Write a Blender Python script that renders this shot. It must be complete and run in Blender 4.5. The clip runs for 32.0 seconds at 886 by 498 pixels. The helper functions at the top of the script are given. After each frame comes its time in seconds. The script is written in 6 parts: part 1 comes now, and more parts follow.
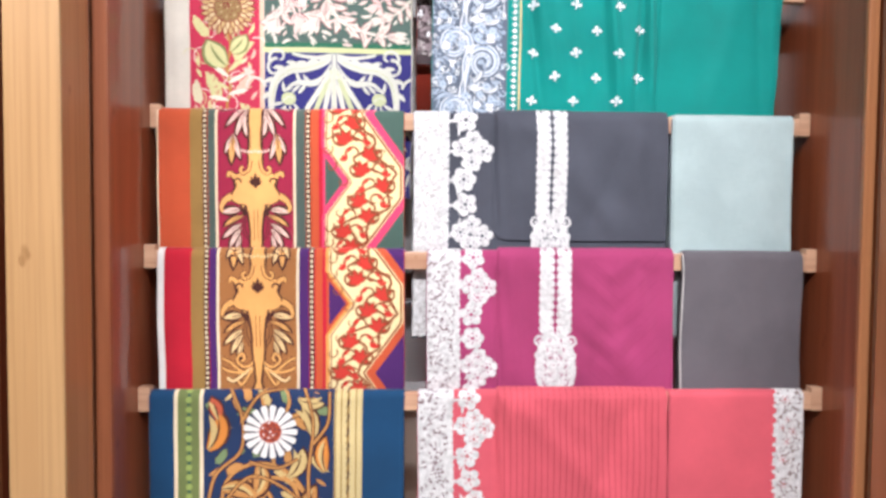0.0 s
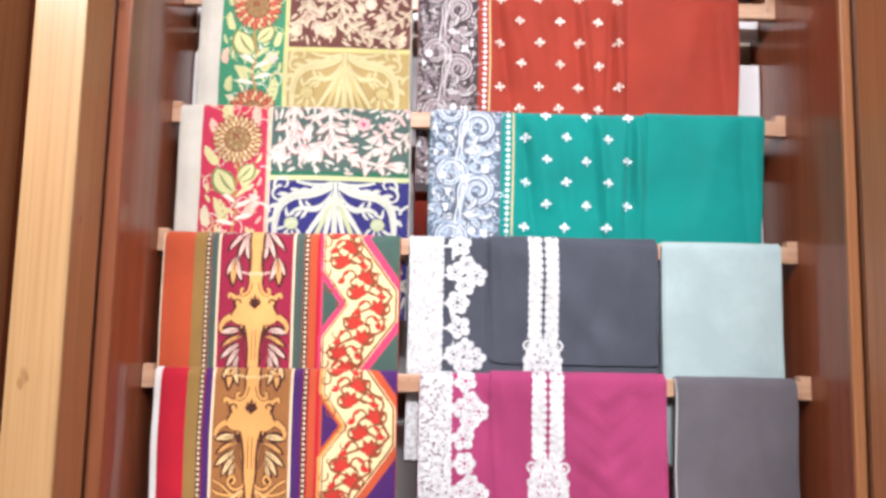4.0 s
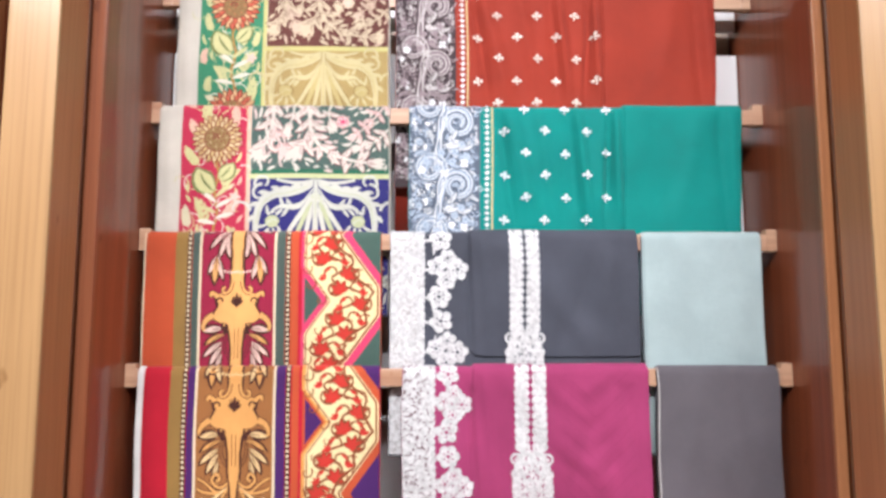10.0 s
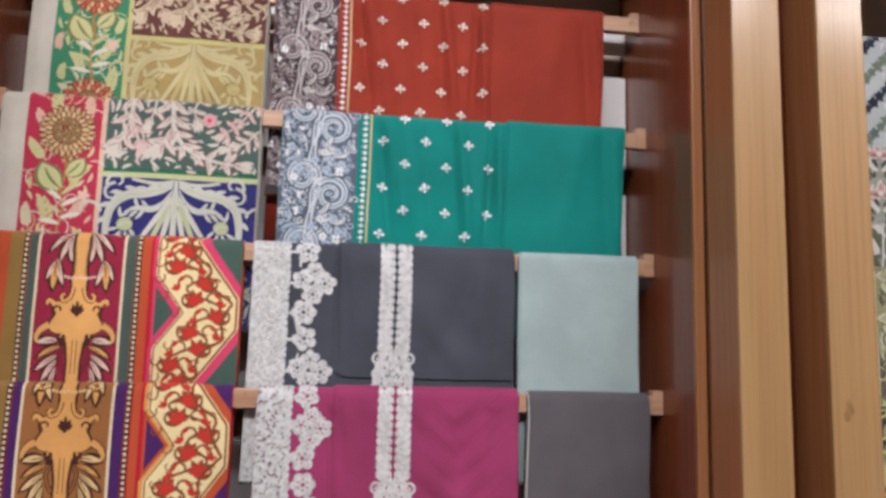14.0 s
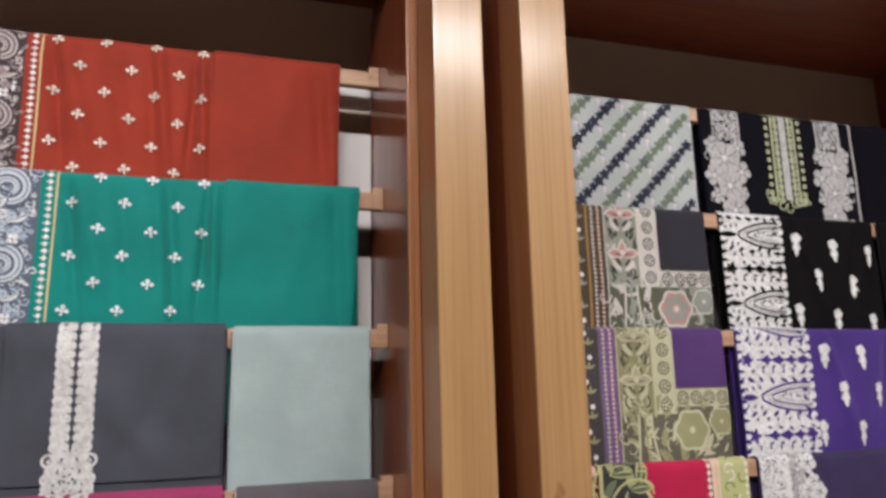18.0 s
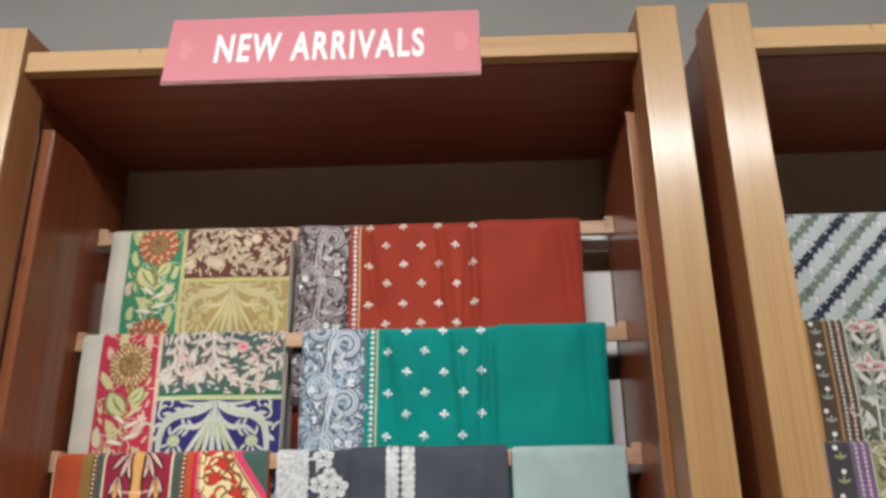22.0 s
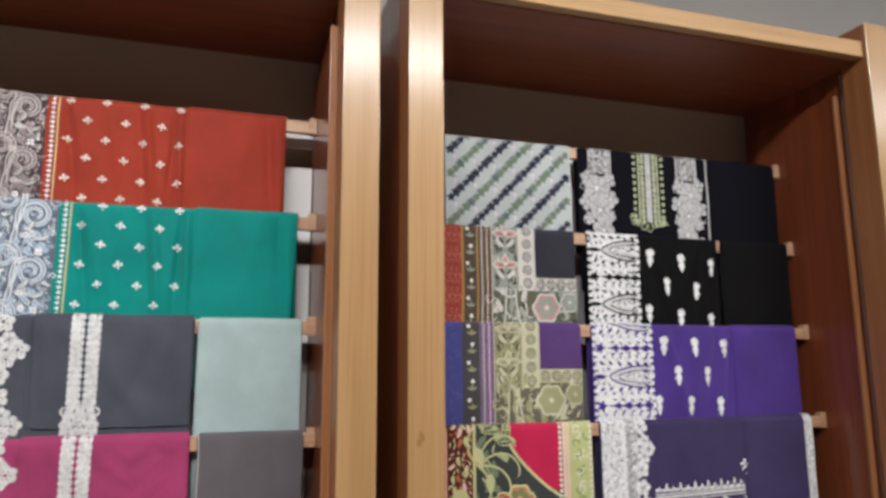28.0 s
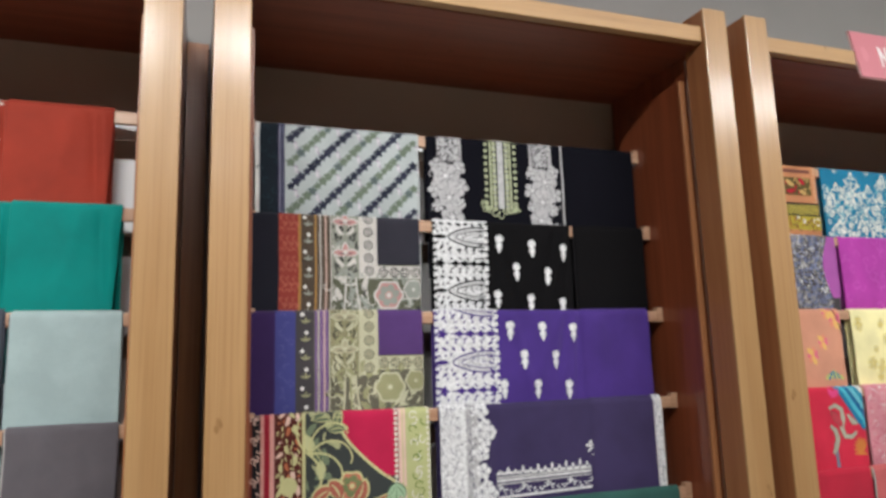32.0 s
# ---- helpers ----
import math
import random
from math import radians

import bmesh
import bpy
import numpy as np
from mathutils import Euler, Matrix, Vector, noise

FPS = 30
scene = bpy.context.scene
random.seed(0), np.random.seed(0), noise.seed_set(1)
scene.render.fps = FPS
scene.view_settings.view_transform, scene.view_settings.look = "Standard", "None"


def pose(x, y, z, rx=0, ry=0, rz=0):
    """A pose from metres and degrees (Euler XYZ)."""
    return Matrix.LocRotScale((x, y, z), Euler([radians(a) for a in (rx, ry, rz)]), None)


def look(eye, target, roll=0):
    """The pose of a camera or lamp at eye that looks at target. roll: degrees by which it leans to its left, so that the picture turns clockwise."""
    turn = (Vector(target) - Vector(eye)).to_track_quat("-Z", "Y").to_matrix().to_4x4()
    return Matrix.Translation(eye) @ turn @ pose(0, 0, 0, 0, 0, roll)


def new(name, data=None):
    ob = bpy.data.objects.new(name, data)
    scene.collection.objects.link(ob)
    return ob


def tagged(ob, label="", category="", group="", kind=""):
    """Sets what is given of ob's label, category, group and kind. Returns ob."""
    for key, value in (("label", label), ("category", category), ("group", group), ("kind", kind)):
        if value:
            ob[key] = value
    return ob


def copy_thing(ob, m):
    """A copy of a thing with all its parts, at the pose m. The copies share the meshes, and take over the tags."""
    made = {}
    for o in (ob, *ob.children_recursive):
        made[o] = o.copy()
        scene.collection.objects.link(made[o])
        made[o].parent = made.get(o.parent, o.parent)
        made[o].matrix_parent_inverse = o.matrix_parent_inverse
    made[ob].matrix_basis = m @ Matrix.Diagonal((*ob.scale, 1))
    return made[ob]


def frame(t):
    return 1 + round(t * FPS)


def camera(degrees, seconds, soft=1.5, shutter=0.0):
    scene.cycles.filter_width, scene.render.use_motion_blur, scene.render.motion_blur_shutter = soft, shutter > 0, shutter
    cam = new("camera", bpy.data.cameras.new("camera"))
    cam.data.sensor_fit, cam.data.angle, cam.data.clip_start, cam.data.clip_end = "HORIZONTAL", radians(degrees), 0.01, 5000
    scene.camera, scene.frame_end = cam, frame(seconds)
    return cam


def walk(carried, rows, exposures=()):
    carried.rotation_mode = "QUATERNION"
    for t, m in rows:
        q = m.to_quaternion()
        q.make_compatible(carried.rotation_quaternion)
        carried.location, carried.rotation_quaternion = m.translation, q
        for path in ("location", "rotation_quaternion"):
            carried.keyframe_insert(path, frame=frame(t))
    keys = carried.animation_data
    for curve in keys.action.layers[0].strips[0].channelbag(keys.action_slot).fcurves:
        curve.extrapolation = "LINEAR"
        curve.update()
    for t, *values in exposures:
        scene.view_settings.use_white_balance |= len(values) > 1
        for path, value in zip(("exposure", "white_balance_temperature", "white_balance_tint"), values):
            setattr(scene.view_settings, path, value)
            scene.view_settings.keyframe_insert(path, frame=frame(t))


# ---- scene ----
cam = camera(64.3, 32.0, soft=3.2)
PATH = [
    (0, (0.107, 0.085, 1.493), (0.182, 2.081, 1.41), 0.5),
    (0.5, (0.11, 0.085, 1.49), (0.171, 2.084, 1.455), 0.8),
    (1, (0.114, 0.083, 1.502), (0.154, 2.082, 1.495), 0.6),
    (1.5, (0.113, 0.085, 1.515), (0.141, 2.085, 1.522), 0.5),
    (2, (0.126, 0.076, 1.502), (0.134, 2.075, 1.562), 0.3),
    (2.5, (0.124, 0.083, 1.517), (0.149, 2.081, 1.594), 0.6),
    (3, (0.128, 0.086, 1.515), (0.142, 2.082, 1.647), 0.8),
    (3.5, (0.134, 0.088, 1.533), (0.162, 2.082, 1.681), 1.0),
    (4, (0.145, 0.056, 1.532), (0.169, 2.046, 1.732), 1.2),
    (4.5, (0.15, 0.062, 1.532), (0.181, 2.05, 1.752), 0.8),
    (6.5, (0.159, 0.053, 1.525), (0.175, 2.039, 1.763), 0.6),
    (7, (0.164, 0.052, 1.527), (0.187, 2.038, 1.767), 0.6),
    (7.5, (0.166, 0.051, 1.522), (0.189, 2.036, 1.769), 0.5),
    (8, (0.164, 0.053, 1.519), (0.187, 2.038, 1.762), 0.3),
    (8.5, (0.168, 0.047, 1.513), (0.164, 2.031, 1.766), 0.1),
    (9, (0.174, 0.049, 1.516), (0.175, 2.034, 1.761), 0.2),
    (9.5, (0.174, 0.051, 1.514), (0.193, 2.038, 1.745), 0.2),
    (10, (0.177, 0.053, 1.514), (0.205, 2.042, 1.727), 0.0),
    (10.5, (0.181, 0.059, 1.512), (0.233, 2.049, 1.709), -0.1),
    (11, (0.184, 0.08, 1.524), (0.256, 2.07, 1.705), 0.3),
    (11.5, (0.19, 0.07, 1.524), (0.27, 2.058, 1.724), 0.3),
    (12, (0.197, 0.075, 1.531), (0.272, 2.061, 1.748), 0.0),
    (12.5, (0.209, 0.081, 1.529), (0.321, 2.057, 1.814), 0.6),
    (13, (0.228, 0.09, 1.524), (0.368, 2.064, 1.812), 0.5),
    (13.5, (0.251, 0.095, 1.543), (0.428, 2.071, 1.792), 1.2),
    (14, (0.278, 0.111, 1.524), (0.508, 2.081, 1.779), 1.6),
    (14.5, (0.327, 0.129, 1.535), (0.637, 2.099, 1.691), 1.5),
    (15, (0.351, 0.14, 1.556), (0.785, 2.086, 1.724), 2.0),
    (15.5, (0.382, 0.146, 1.541), (0.855, 2.077, 1.76), 2.2),
    (17.5, (0.516, 0.168, 1.591), (1.111, 2.053, 1.898), 0.8),
    (18, (0.534, 0.166, 1.577), (1.126, 2.036, 1.966), -1.3),
    (18.5, (0.536, 0.153, 1.583), (1.032, 2.044, 2.0), -2.1),
    (19, (0.523, 0.127, 1.59), (0.863, 2.047, 2.037), -2.1),
    (19.5, (0.511, 0.082, 1.629), (0.737, 2.019, 2.073), -2.0),
    (20, (0.483, 0.036, 1.617), (0.613, 1.968, 2.117), -2.3),
    (20.5, (0.493, -0.007, 1.638), (0.541, 1.931, 2.13), -2.0),
    (21, (0.471, -0.055, 1.655), (0.457, 1.883, 2.148), -1.4),
    (21.5, (0.482, -0.071, 1.642), (0.42, 1.854, 2.182), -1.5),
    (22, (0.472, -0.096, 1.627), (0.408, 1.806, 2.242), -0.8),
    (22.5, (0.47, -0.133, 1.639), (0.403, 1.77, 2.248), -0.6),
    (23, (0.476, -0.15, 1.643), (0.447, 1.757, 2.245), -0.3),
    (23.5, (0.461, -0.173, 1.635), (0.505, 1.732, 2.243), -0.2),
    (24, (0.465, -0.196, 1.629), (0.523, 1.716, 2.212), 0.4),
    (24.5, (0.458, -0.233, 1.64), (0.66, 1.689, 2.154), 0.9),
    (25, (0.478, -0.244, 1.595), (0.746, 1.675, 2.091), 0.5),
    (25.5, (0.491, -0.256, 1.605), (0.859, 1.661, 2.043), 0.4),
    (27.5, (0.553, -0.267, 1.567), (1.152, 1.6, 1.959), -0.1),
    (28, (0.586, -0.274, 1.573), (1.189, 1.604, 1.904), -0.3),
    (28.5, (0.632, -0.272, 1.582), (1.296, 1.589, 1.891), -0.3),
    (29, (0.688, -0.282, 1.572), (1.365, 1.579, 1.849), -0.7),
    (29.5, (0.735, -0.299, 1.548), (1.397, 1.558, 1.88), -0.5),
    (30, (0.782, -0.308, 1.553), (1.448, 1.555, 1.846), 0.1),
    (30.5, (0.823, -0.331, 1.559), (1.485, 1.533, 1.851), 1.3),
    (31, (0.868, -0.349, 1.549), (1.527, 1.514, 1.858), 0.1),
    (31.5, (0.875, -0.363, 1.557), (1.546, 1.493, 1.882), -0.1),
    (32, (0.915, -0.381, 1.534), (1.574, 1.478, 1.867), -1.8),
]
EXPOSURES = [(0, 0.46, 6050, 10), (3, 0.54, 6050, 10), (6.5, 0.29, 6050, 10), (10.5, 0.33, 6050, 10), (12.5, 0.14, 6100, 10), (14, -0.42, 6200, 10), (15, -0.47, 6300, 10), (18, -0.43, 6500, 9), (21, -0.54, 6400, 4), (23, -0.16, 6100, 0), (25, -0.08, 6000, 2), (28, -0.26, 6300, 4), (29.5, -0.18, 6300, 4), (32, -0.25, 6200, 3)]
walk(cam, [(t, look(eye, target, roll)) for t, eye, target, roll in PATH], EXPOSURES)

# ---- light ----
world = bpy.data.worlds.new("shop_world")
world.use_nodes = True
world.node_tree.nodes["Background"].inputs[0].default_value = (0.9, 0.93, 1.0, 1)
world.node_tree.nodes["Background"].inputs[1].default_value = 0.02
scene.world = world


def fill_lamp(x, y, z, watts, beam, target, colour=(1.0, 0.950, 0.955)):
    """An added fill spot under the ceiling with a soft-edged beam."""
    data = bpy.data.lights.new("fill_lamp", "SPOT")
    data.energy, data.color, data.shadow_soft_size = watts, colour, 0.07
    data.spot_size, data.spot_blend = radians(beam), 1.0
    ob = new("fill_lamp", data)
    ob.matrix_world = look((x, y, z), target)
    return ob


def linear_lamp(x, y, z, watts, length, target, colour=(1.0, 0.950, 0.955)):
    """A long ceiling fitting that runs along the row of cabinets and washes their fronts."""
    data = bpy.data.lights.new("linear_lamp", "AREA")
    data.shape, data.size, data.size_y, data.spread = "RECTANGLE", length, 0.16, radians(112)
    data.energy, data.color = watts, colour
    ob = new("linear_lamp", data)
    ob.matrix_world = look((x, y, z), target)
    return ob


for lx, watts in ((-1.25, 34), (0.13, 35), (1.50, 20), (2.87, 25), (4.24, 29)):
    linear_lamp(lx, -0.95, 3.17, watts, 1.05, (lx, 1.3, 1.72))
# unseen spots at the rear, added to lift the ambient light
for lx in (-1.6, 1.0, 3.6):
    fill_lamp(lx, -2.9, 3.18, 150, 130, (lx, -2.0, 0))

# ---- materials ----
MATS = {}


def nodes_of(name):
    m = bpy.data.materials.new(name)
    m.use_nodes = True
    nt = m.node_tree
    return m, nt, nt.nodes["Principled BSDF"]


def link(nt, a, b):
    nt.links.new(a, b)


def texture(nt, kind, scale, detail=4.0, stretch=(1, 1, 1), turn=(0, 0, 0)):
    """A noise, wave or voronoi texture in metres, stretched along the axes."""
    co = nt.nodes.new("ShaderNodeTexCoord")
    mp = nt.nodes.new("ShaderNodeMapping")
    mp.inputs["Scale"].default_value = stretch
    mp.inputs["Rotation"].default_value = turn
    tx = nt.nodes.new(kind)
    tx.inputs["Scale"].default_value = scale
    if "Detail" in tx.inputs:
        tx.inputs["Detail"].default_value = detail
    link(nt, co.outputs["Object"], mp.inputs["Vector"])
    link(nt, mp.outputs["Vector"], tx.inputs["Vector"])
    return tx


def ramp(nt, source, stops):
    r = nt.nodes.new("ShaderNodeValToRGB")
    while len(r.color_ramp.elements) < len(stops):
        r.color_ramp.elements.new(0.5)
    for e, (p, c) in zip(r.color_ramp.elements, stops):
        e.position, e.color = p, (*c, 1)
    link(nt, source, r.inputs["Fac"])
    return r


def mixed(nt, a, b, fac, mode="MIX"):
    x = nt.nodes.new("ShaderNodeMix")
    x.data_type, x.blend_type = "RGBA", mode
    for sock, v in ((x.inputs[0], fac), (x.inputs[6], a), (x.inputs[7], b)):
        if isinstance(v, (int, float)):
            sock.default_value = v
        elif isinstance(v, tuple):
            sock.default_value = (*v, 1)
        else:
            link(nt, v, sock)
    return x.outputs[2]


def bump(nt, bsdf, heights):
    """Relief from (height socket, distance in metres, strength) one after the other."""
    last = None
    for h, dist, strength in heights:
        b = nt.nodes.new("ShaderNodeBump")
        b.inputs["Distance"].default_value, b.inputs["Strength"].default_value = dist, strength
        link(nt, h, b.inputs["Height"])
        if last:
            link(nt, last.outputs[0], b.inputs["Normal"])
        last = b
    link(nt, last.outputs[0], bsdf.inputs["Normal"])


def wood(name, pale, dark, rough=0.32, along=2, coat=0.11, polish=0.24):
    """Lacquered wood: long grain streaks, finer pores and uneven tone."""
    m, nt, b = nodes_of(name)
    thin, long = [34.0, 34.0, 34.0], [160.0, 160.0, 160.0]
    thin[along], long[along] = 1.3, 3.0
    rnd = nt.nodes.new("ShaderNodeObjectInfo")
    grain = texture(nt, "ShaderNodeTexNoise", 1.0, 5, thin)
    pores = texture(nt, "ShaderNodeTexNoise", 1.0, 3, long)
    tone = texture(nt, "ShaderNodeTexNoise", 3.0, 3, (1, 1, 0.4))
    mid = tuple((p + d) / 2 for p, d in zip(pale, dark))
    c1 = ramp(nt, grain.outputs["Fac"], [(0.30, dark), (0.5, mid), (0.68, pale)])
    c2 = ramp(nt, pores.outputs["Fac"], [(0.36, tuple(0.55 * d for d in dark)), (0.52, (1, 1, 1))])
    c3 = ramp(nt, tone.outputs["Fac"], [(0.3, (0.86, 0.84, 0.82)), (0.7, (1, 1, 1))])
    col = mixed(nt, c1.outputs[0], c2.outputs[0], 0.16, "MULTIPLY")
    col = mixed(nt, col, c3.outputs[0], 0.8, "MULTIPLY")
    sh = ramp(nt, rnd.outputs["Random"], [(0, (0.88, 0.87, 0.86)), (1, (1, 1, 1))])
    col = mixed(nt, col, sh.outputs[0], 1.0, "MULTIPLY")
    ding = texture(nt, "ShaderNodeTexNoise", 26.0, 2, (1, 1, 0.55))
    c4 = ramp(nt, ding.outputs["Fac"], [(0.715, (1, 1, 1)), (0.76, (0.62, 0.55, 0.48))])
    col = mixed(nt, col, c4.outputs[0], 0.8, "MULTIPLY")
    link(nt, col, b.inputs["Base Color"])
    rr = ramp(nt, tone.outputs["Fac"], [(0.3, (rough * 0.8,) * 3), (0.75, (rough * 1.35,) * 3)])
    link(nt, rr.outputs[0], b.inputs["Roughness"])
    b.inputs["Specular IOR Level"].default_value = 0.30
    b.inputs["Coat Weight"].default_value, b.inputs["Coat Roughness"].default_value = coat, polish
    bump(nt, b, [(pores.outputs["Fac"], 0.0004, 0.35), (grain.outputs["Fac"], 0.0008, 0.25)])
    return m


def paint(name, colour, rough=0.6, mottled=0.06):
    m, nt, b = nodes_of(name)
    n1 = texture(nt, "ShaderNodeTexNoise", 2.2, 4)
    n2 = texture(nt, "ShaderNodeTexNoise", 180, 2)
    c = ramp(nt, n1.outputs["Fac"], [(0.3, tuple(v * (1 - mottled) for v in colour)), (0.7, tuple(min(1, v * (1 + mottled)) for v in colour))])
    link(nt, c.outputs[0], b.inputs["Base Color"])
    b.inputs["Roughness"].default_value = rough
    bump(nt, b, [(n2.outputs["Fac"], 0.0006, 0.3)])
    return m


def metal(name, colour, rough):
    m, nt, b = nodes_of(name)
    n = texture(nt, "ShaderNodeTexNoise", 40, 3, (1, 1, 0.05))
    c = ramp(nt, n.outputs["Fac"], [(0.3, tuple(0.75 * v for v in colour)), (0.7, colour)])
    link(nt, c.outputs[0], b.inputs["Base Color"])
    b.inputs["Metallic"].default_value, b.inputs["Roughness"].default_value = 1.0, rough
    return m


def weave(colour, rough=0.85, thread=0.0006, slub=0.10, sheen=0.12):
    """Woven cloth in one dye: crossing threads in fine relief, slubs and uneven dye."""
    key = ("weave", colour, rough, thread, slub)
    if key in MATS:
        return MATS[key]
    m, nt, b = nodes_of("cloth")
    warp = texture(nt, "ShaderNodeTexNoise", 1.0, 2, (1 / (2 * thread), 300, 60))
    weft = texture(nt, "ShaderNodeTexNoise", 1.0, 2, (60, 300, 1 / (2 * thread)))
    dye = texture(nt, "ShaderNodeTexNoise", 9.0, 4)
    dark, pale = tuple(v * (1 - 1.6 * slub) for v in colour), tuple(min(1, v * (1 + slub)) for v in colour)
    c1 = ramp(nt, dye.outputs["Fac"], [(0.3, dark), (0.7, pale)])
    both = nt.nodes.new("ShaderNodeMath")
    both.operation = "ADD"
    link(nt, warp.outputs["Fac"], both.inputs[0]), link(nt, weft.outputs["Fac"], both.inputs[1])
    half = nt.nodes.new("ShaderNodeMath")
    half.operation, half.inputs[1].default_value = "MULTIPLY", 0.5
    link(nt, both.outputs[0], half.inputs[0])
    c2 = ramp(nt, half.outputs[0], [(0.35, (0.92, 0.92, 0.92)), (0.6, (1, 1, 1))])
    link(nt, mixed(nt, c1.outputs[0], c2.outputs[0], 0.8, "MULTIPLY"), b.inputs["Base Color"])
    b.inputs["Roughness"].default_value = rough
    b.inputs["Sheen Weight"].default_value, b.inputs["Sheen Roughness"].default_value = sheen, 0.5
    b.inputs["Specular IOR Level"].default_value = 0.25 if sheen else 0.08
    bump(nt, b, [(half.outputs[0], 0.0005, 0.4), (dye.outputs["Fac"], 0.002, 0.25)])
    MATS[key] = m
    return m


def thread(colour):
    """Raised embroidery thread: satin stitches with a soft gloss."""
    key = ("thread", colour)
    if key in MATS:
        return MATS[key]
    m, nt, b = nodes_of("embroidery_thread")
    st = texture(nt, "ShaderNodeTexNoise", 1.0, 2, (900, 300, 500))
    n = texture(nt, "ShaderNodeTexNoise", 110, 3)
    c1 = ramp(nt, st.outputs["Fac"], [(0.3, tuple(0.66 * v for v in colour)), (0.6, colour)])
    c2 = ramp(nt, n.outputs["Fac"], [(0.32, (0.62, 0.62, 0.62)), (0.58, (1, 1, 1))])
    link(nt, mixed(nt, c1.outputs[0], c2.outputs[0], 0.7, "MULTIPLY"), b.inputs["Base Color"])
    b.inputs["Roughness"].default_value = 0.55
    bump(nt, b, [(st.outputs["Fac"], 0.0010, 0.7), (n.outputs["Fac"], 0.003, 0.8)])
    MATS[key] = m
    return m


HONEY = wood("honey_wood", (0.49, 0.295, 0.130), (0.43, 0.245, 0.102), 0.40, coat=0.65, polish=0.19)
HONEY_X = wood("honey_wood_crosswise", (0.49, 0.295, 0.130), (0.43, 0.245, 0.102), 0.40, along=0)
RED = wood("reddish_wood", (0.270, 0.072, 0.028), (0.200, 0.050, 0.020), 0.34, coat=0.55, polish=0.12)
RED_X = wood("reddish_wood_crosswise", (0.29, 0.074, 0.034), (0.22, 0.052, 0.024), 0.40, along=0)
EDGE = wood("lit_edge_wood", (0.36, 0.125, 0.055), (0.27, 0.085, 0.036), 0.36)
BROWN = wood("brown_wood", (0.44, 0.188, 0.078), (0.36, 0.146, 0.058), 0.36)
BAR = wood("bar_wood", (0.62, 0.40, 0.26), (0.42, 0.22, 0.13), 0.38, along=0, coat=0.15)
WALL = paint("grey_wall_paint", (0.235, 0.22, 0.205), 0.7)
BACK = paint("added_beige_board", (0.50, 0.40, 0.315), 0.6)
SLAT = paint("white_slat_paint", (0.72, 0.70, 0.68), 0.5)
CEIL = paint("white_ceiling_paint", (0.8, 0.79, 0.77), 0.8)
FLOOR = paint("cream_floor_tile", (0.55, 0.50, 0.43), 0.25, 0.10)
STRIP = metal("brushed_steel", (0.42, 0.40, 0.39), 0.35)
SIGN = paint("pink_sign_board", (0.51, 0.170, 0.198), 0.45, 0.04)
SIGN_EDGE = paint("pale_sign_edge", (0.70, 0.42, 0.40), 0.5)
LETTER = paint("white_letter_paint", (0.76, 0.74, 0.72), 0.5, 0.02)
SIGN_FAINT = paint("faint_sign_print", (0.56, 0.20, 0.23), 0.45, 0.05)


# ---- building helpers ----
def mesh_object(name, bm, material, parent=None, label=""):
    me = bpy.data.meshes.new(name)
    bm.to_mesh(me)
    bm.free()
    if material:
        me.materials.append(material)
    ob = new(name, me)
    if parent:
        ob.parent = parent
    if label:
        ob["label"] = label
    return ob


def part(name, bm, material, parent, label=""):
    """One mesh under a thing or under a part."""
    return mesh_object(name, bm, material, parent, label)


def box(x0, x1, y0, y1, z0, z1, edge=0.002, seg=2):
    bm = bmesh.new()
    bmesh.ops.create_cube(bm, size=1)
    for v in bm.verts:
        v.co = Vector(((x0 + x1) / 2 + v.co.x * (x1 - x0), (y0 + y1) / 2 + v.co.y * (y1 - y0), (z0 + z1) / 2 + v.co.z * (z1 - z0)))
    if edge:
        bmesh.ops.bevel(bm, geom=bm.edges[:], offset=edge, segments=seg, affect="EDGES", profile=0.6)
    return bm


def empty(name, at, label, category, group="", kind=""):
    ob = new(name)
    ob.location = at
    ob.empty_display_size = 0.1
    return tagged(ob, label, category, group, kind)


def hang(child, parent):
    """Parent in place: the child's mesh is in world coordinates."""
    child.parent = parent
    child.matrix_parent_inverse = Matrix.Translation(parent.location).inverted()
    return child


# ---- room ----
ROOM = (-4.2, 6.2, -4.6, 1.515, 3.2)
x0, x1, y0, y1, zc = ROOM
tagged(mesh_object("wall_north", box(x0 - 0.15, x1 + 0.15, y1, y1 + 0.15, 0, zc, 0), WALL), "grey painted shop wall behind the wooden cabinets", "wall", kind="structure")
tagged(mesh_object("wall_south", box(x0 - 0.15, x1 + 0.15, y0 - 0.15, y0, 0, zc, 0), WALL), "plain grey painted shop wall", "wall", kind="structure")
tagged(mesh_object("wall_west", box(x0 - 0.15, x0, y0, y1, 0, zc, 0), WALL), "plain grey painted shop wall", "wall", kind="structure")
tagged(mesh_object("wall_east", box(x1, x1 + 0.15, y0, y1, 0, zc, 0), WALL), "plain grey painted shop wall", "wall", kind="structure")
tagged(mesh_object("ceiling", box(x0 - 0.15, x1 + 0.15, y0 - 0.15, y1 + 0.15, zc, zc + 0.12, 0), CEIL), "plain white painted ceiling", "ceiling", kind="structure")
tagged(mesh_object("floor", box(x0 - 0.15, x1 + 0.15, y0 - 0.15, y1 + 0.15, -0.12, 0, 0), FLOOR), "plain cream tiled shop floor", "floor", kind="structure")

